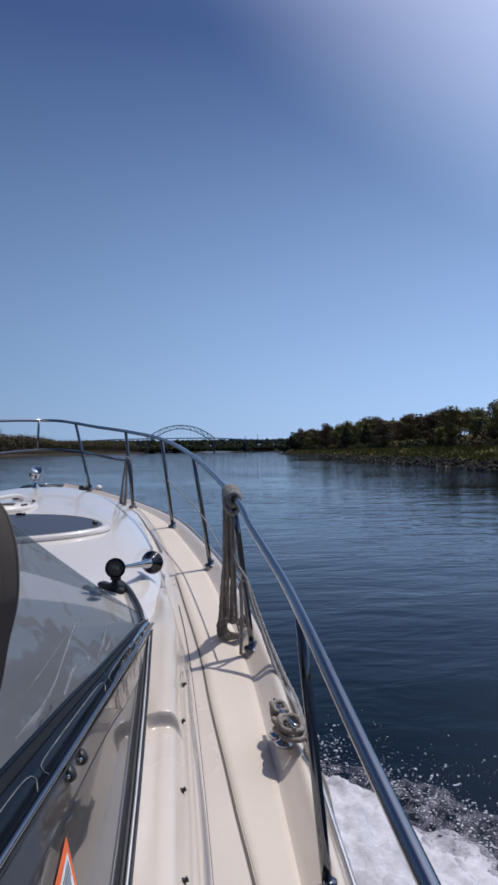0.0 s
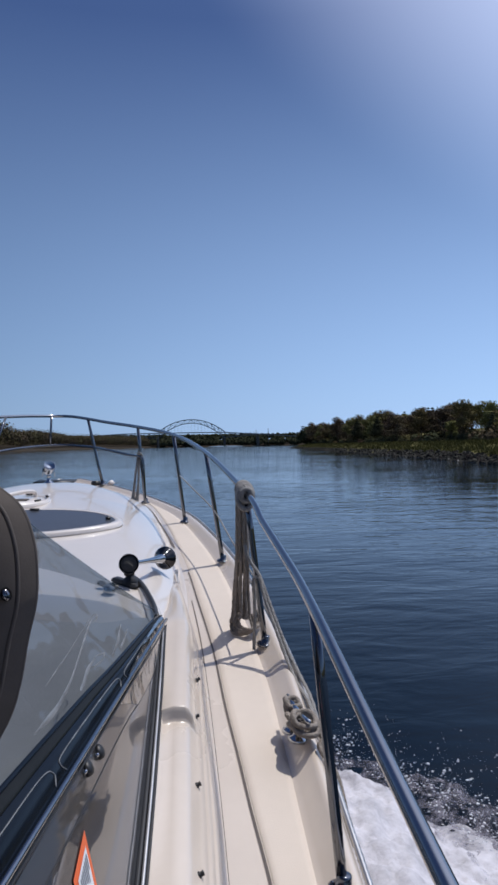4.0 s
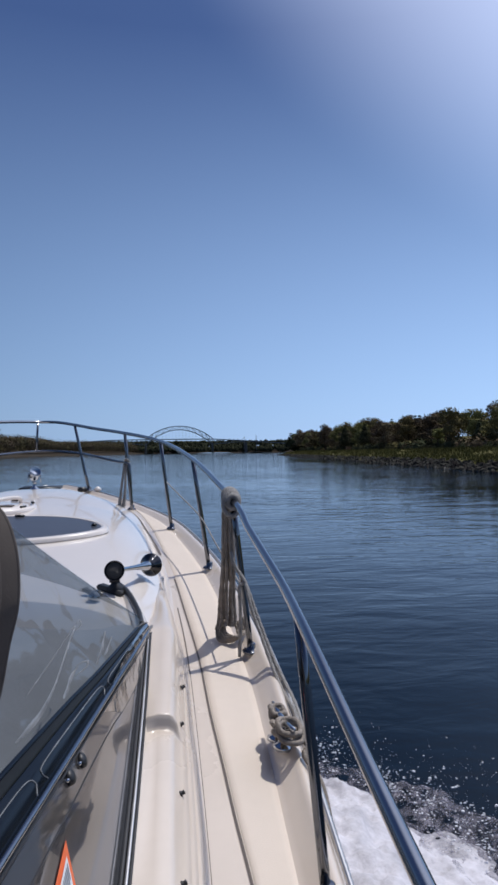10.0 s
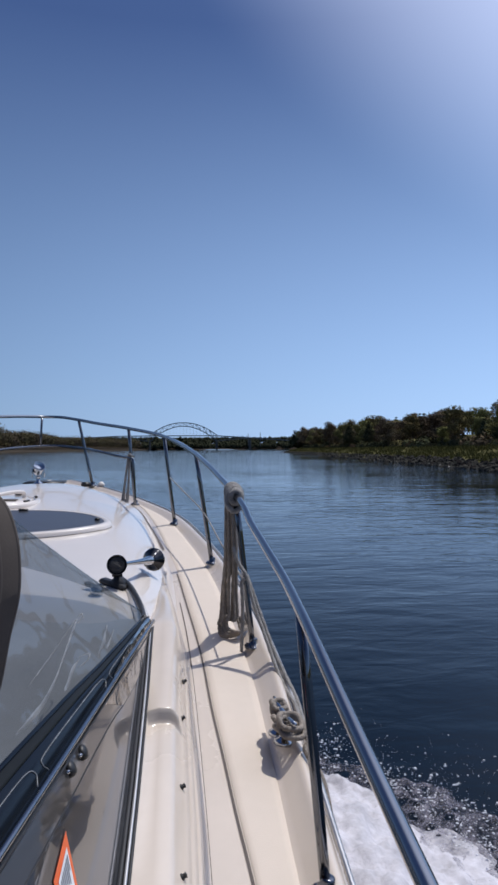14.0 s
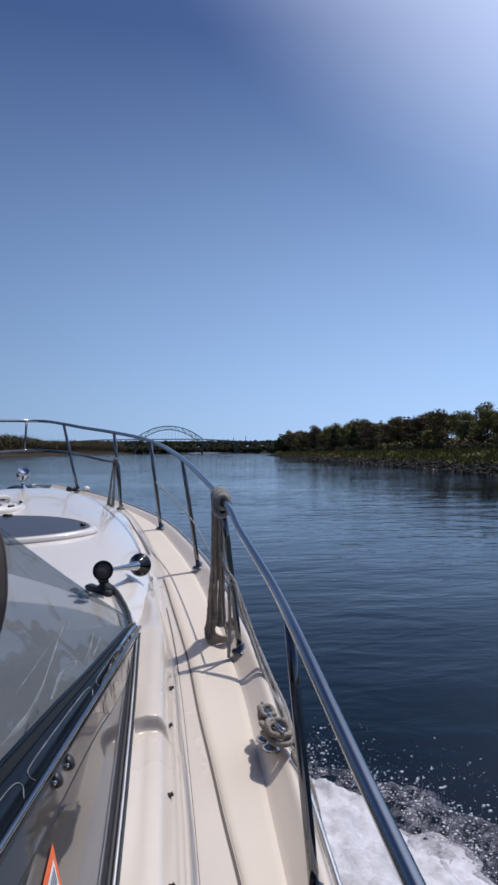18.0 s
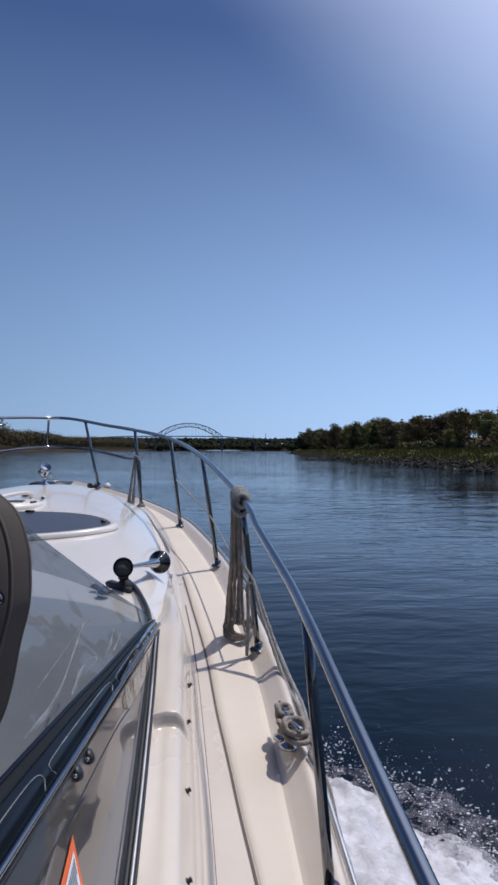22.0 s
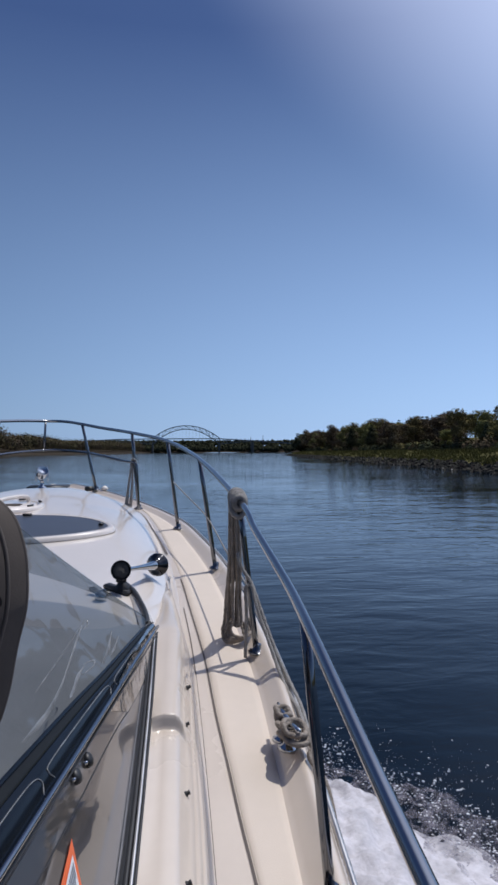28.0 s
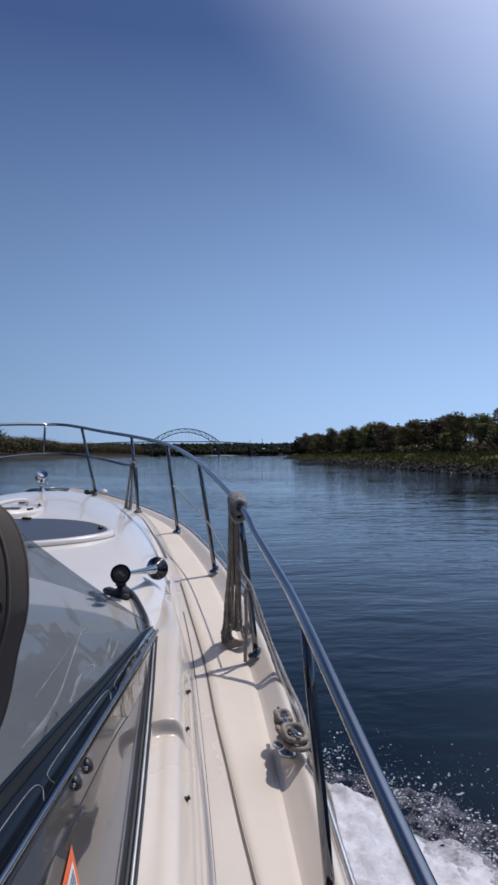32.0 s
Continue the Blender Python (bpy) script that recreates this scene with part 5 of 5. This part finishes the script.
def arch_bridge(cx, y):
    top = thing("arch_bridge", "steel through-arch highway bridge far across the canal", "bridge")
    half, deck_h = 94.0, 40.0
    n = 20
    for dy in (-7, 7):
        lower, upper = bmesh.new(), bmesh.new()
        lo, hi = [], []
        for k in range(n + 1):
            u = -1 + 2 * k / n
            lo.append((cx + half * u, y + dy, 24 + 43 * (1 - u * u)))
            hi.append((cx + half * u, y + dy, 42 + 35 * (1 - abs(u) ** 2.1) - (0 if abs(u) < 0.999 else 0)))
        for a, b in zip(lo, lo[1:]):
            beam(lower, a, b, 1.6)
        for a, b in zip(hi, hi[1:]):
            beam(upper, a, b, 1.6)
        part("lower_chord", lower, BRIDGE_STEEL, top, smooth=False)
        part("upper_chord", upper, BRIDGE_STEEL, top, smooth=False)
        web = bmesh.new()
        for k in range(n + 1):
            beam(web, lo[k], hi[k], 0.7)
            if k < n:
                a, b = (lo[k], hi[k + 1]) if k % 2 else (hi[k], lo[k + 1])
                beam(web, a, b, 0.7)
        part("web_bracing", web, BRIDGE_STEEL, top, smooth=False)
        for k in range(1, n):
            if lo[k][2] > deck_h + 4:
                bm = bmesh.new()
                beam(bm, lo[k], (lo[k][0], lo[k][1], deck_h), 0.22)
                part("hanger", bm, BRIDGE_STEEL, top, smooth=False)
    bm = bmesh.new()
    beam(bm, (cx - half, y, deck_h), (cx + half, y, deck_h), 2.6)
    beam(bm, (cx - half, y, deck_h), (cx - half - 95, y, deck_h - 1), 2.6)
    beam(bm, (cx - half - 95, y, deck_h - 1), (cx - half - 230, y, deck_h - 8), 2.6)
    beam(bm, (cx + half, y, deck_h), (cx + half + 95, y, deck_h - 6), 2.6)
    beam(bm, (cx + half + 95, y, deck_h - 6), (cx + half + 210, y, deck_h - 14), 2.6)
    part("road_deck", bm, BRIDGE_STEEL, top, smooth=False)
    for s in (-1, 1):
        bm = bmesh.new()
        block(bm, (5, 20, 25), pose(cx + s * half, y, 11.5), 1.0)
        part("pier", bm, CONCRETE, top, "granite pier", smooth=False)
        bm = bmesh.new()
        x0, x1 = cx + s * half, cx + s * (half + 95)
        for k in range(8):
            a, b = x0 + (x1 - x0) * k / 8, x0 + (x1 - x0) * (k + 1) / 8
            h0, h1 = deck_h - 15 + 8 * k / 8, deck_h - 15 + 8 * (k + 1) / 8
            beam(bm, (a, y, h0), (b, y, h1), 1.4)
            beam(bm, (a, y, deck_h), (b, y, h1), 0.8)
            beam(bm, (b, y, deck_h - 1), (b, y, h1), 0.7)
        part("approach_truss", bm, BRIDGE_STEEL, top, smooth=False)
        bm = block(bmesh.new(), (6, 16, 32), pose(x1, y, 14), 0.8)
        part("approach_pier", bm, CONCRETE, top, smooth=False)


arch_bridge(20.0, 1890.0)
for x, h in ((205, 46), (240, 50)):
    bm = tube(bmesh.new(), [(x, 1900, 8), (x, 1900, h)], 0.8, 6)
    tagged(part("mast", bm, BRIDGE_STEEL), "slim steel mast beyond the bridge", "mast", group="masts by the bridge")


# ---- the wake's spray along the hull ----
WHITE_EDGE = [(-5.5, 3.1), (-3, 3.15), (0, 3.1), (2.0, 3.08), (3.1, 3.06), (3.44, 2.95), (3.8, 2.80), (4.3, 2.56), (4.66, 2.22), (5.1, 1.75), (5.5, 1.20), (5.75, 0.85)]
LACE_EDGE = [(-5.5, 4.1), (-3, 4.1), (0, 4.0), (2.0, 3.85), (3.1, 3.68), (3.5, 3.52), (4.2, 3.20), (4.55, 2.86), (4.75, 2.55), (5.05, 2.18), (5.4, 1.55), (5.75, 1.1)]


def wake_inner(y):
    return half_beam(min(max(y, -3.4) + 0.9, 6.0)) * 0.93 - 0.05 - 0.5 * max(-3.5 - y, 0)


def wake(side):
    rows, lace_rows = [], []
    for y in spread(-5.5, 2.6, 60) + spread(2.62, 5.75, 170):
        inner, mid, outer = wake_inner(y), smooth_table(WHITE_EDGE, y), smooth_table(LACE_EDGE, y)
        outer += 0.14 * noise.fractal(Vector((y * 2.6, side, 7.0)), 0.8, 2.1, 4)
        mid += 0.16 * noise.fractal(Vector((y * 1.7, side, 2.0)), 0.9, 2.1, 4)
        ends = min(1, (5.75 - y) * 1.5, (y + 5.5) * 0.5)
        row, lace = [], []
        for s in spread(0, 1, 90):
            x = inner + (mid - inner) * s
            edge = min(1, (1 - s) * 4) * ends
            lump = noise.fractal(Vector((x * 2.6, y * 2.0, 0.3 + side)), 0.9, 2.1, 5)
            fine = noise.fractal(Vector((x * 10, y * 8, 1.3)), 0.7, 2.0, 5)
            z = -0.05 + edge * (0.16 + 0.09 * lump + 0.028 * fine + 0.20 * math.sin(math.pi * min(s * 1.4, 1)) ** 2)
            row.append(Vector((side * x, y, z)))
            x2 = mid - 0.6 + (outer - mid + 0.6) * s
            rim = min(1, (1 - s) * 2.5) * ends
            rough = noise.fractal(Vector((x2 * 5, y * 4.4, 5.3)), 0.8, 2.1, 5)
            lace.append(Vector((side * x2, y, -0.07 + rim * (0.10 + 0.06 * rough))))
        rows.append(row)
        lace_rows.append(lace)
    tagged(part("bow_wake", sheet(bmesh.new(), rows), FOAM), "white churned foam of the wake beside the hull", "foam", kind="stuff")
    tagged(part("wake_lace", sheet(bmesh.new(), lace_rows), LACE), "broken grey foam lace at the edge of the wake", "foam", kind="stuff")


def spray():
    ball = bmesh.new()
    bmesh.ops.create_icosphere(ball, subdivisions=1, radius=1.0)
    ball.verts.index_update()
    ball_v = [tuple(v.co) for v in ball.verts]
    ball_f = [tuple(v.index for v in t.verts) for t in ball.faces]
    ball.free()
    r = random.Random(3)
    vs, fs = [], []
    for _ in range(8500):
        y = 2.4 + 3.1 * r.random()
        mid, outer = smooth_table(WHITE_EDGE, y), smooth_table(LACE_EDGE, y)
        x = mid - 0.2 + (outer - mid + 0.22) * r.random() ** 1.1 + 0.34 * r.random() ** 5
        clump = noise.fractal(Vector((x * 3.5, y * 3.5, 8.0)), 0.9, 2.0, 3)
        if clump < r.uniform(-0.3, 0.5):
            continue
        q = Vector((x, y, 0.03 + abs(r.gauss(0, 0.07)) + 0.20 * r.random() ** 7))
        s = 0.0008 + 0.0052 * r.random() ** 6
        i = len(vs)
        f = (r.uniform(0.5, 2.6), r.uniform(0.5, 2.2), r.uniform(0.4, 1.8))
        vs += [(q.x + v[0] * f[0] * s, q.y + v[1] * f[1] * s, q.z + v[2] * f[2] * s) for v in ball_v]
        fs += [tuple(i + k for k in t) for t in ball_f]
    for _ in range(6000):
        y = 2.5 + 2.9 * r.random()
        x = smooth_table(WHITE_EDGE, y) - 0.10 + r.gauss(0, 0.13)
        if noise.noise(Vector((x * 6, y * 6, 3.0))) < r.uniform(-0.3, 0.3):
            continue
        s, z = 0.0008 + 0.0045 * r.random() ** 4, 0.02 + 0.10 * r.random()
        i = len(vs)
        f = (r.uniform(0.7, 2.4), r.uniform(0.7, 2.0), r.uniform(0.4, 1.0))
        vs += [(x + v[0] * f[0] * s, y + v[1] * f[1] * s, z + v[2] * f[2] * s) for v in ball_v]
        fs += [tuple(i + k for k in t) for t in ball_f]
    me = bpy.data.meshes.new("spray")
    me.from_pydata(vs, [], fs)
    me.shade_smooth()
    me.materials.append(DROPS)
    tagged(new("spray", me), "fine flying spray drops over the wake", "spray", kind="stuff")


for side in (1, -1):
    wake(side)
spray()
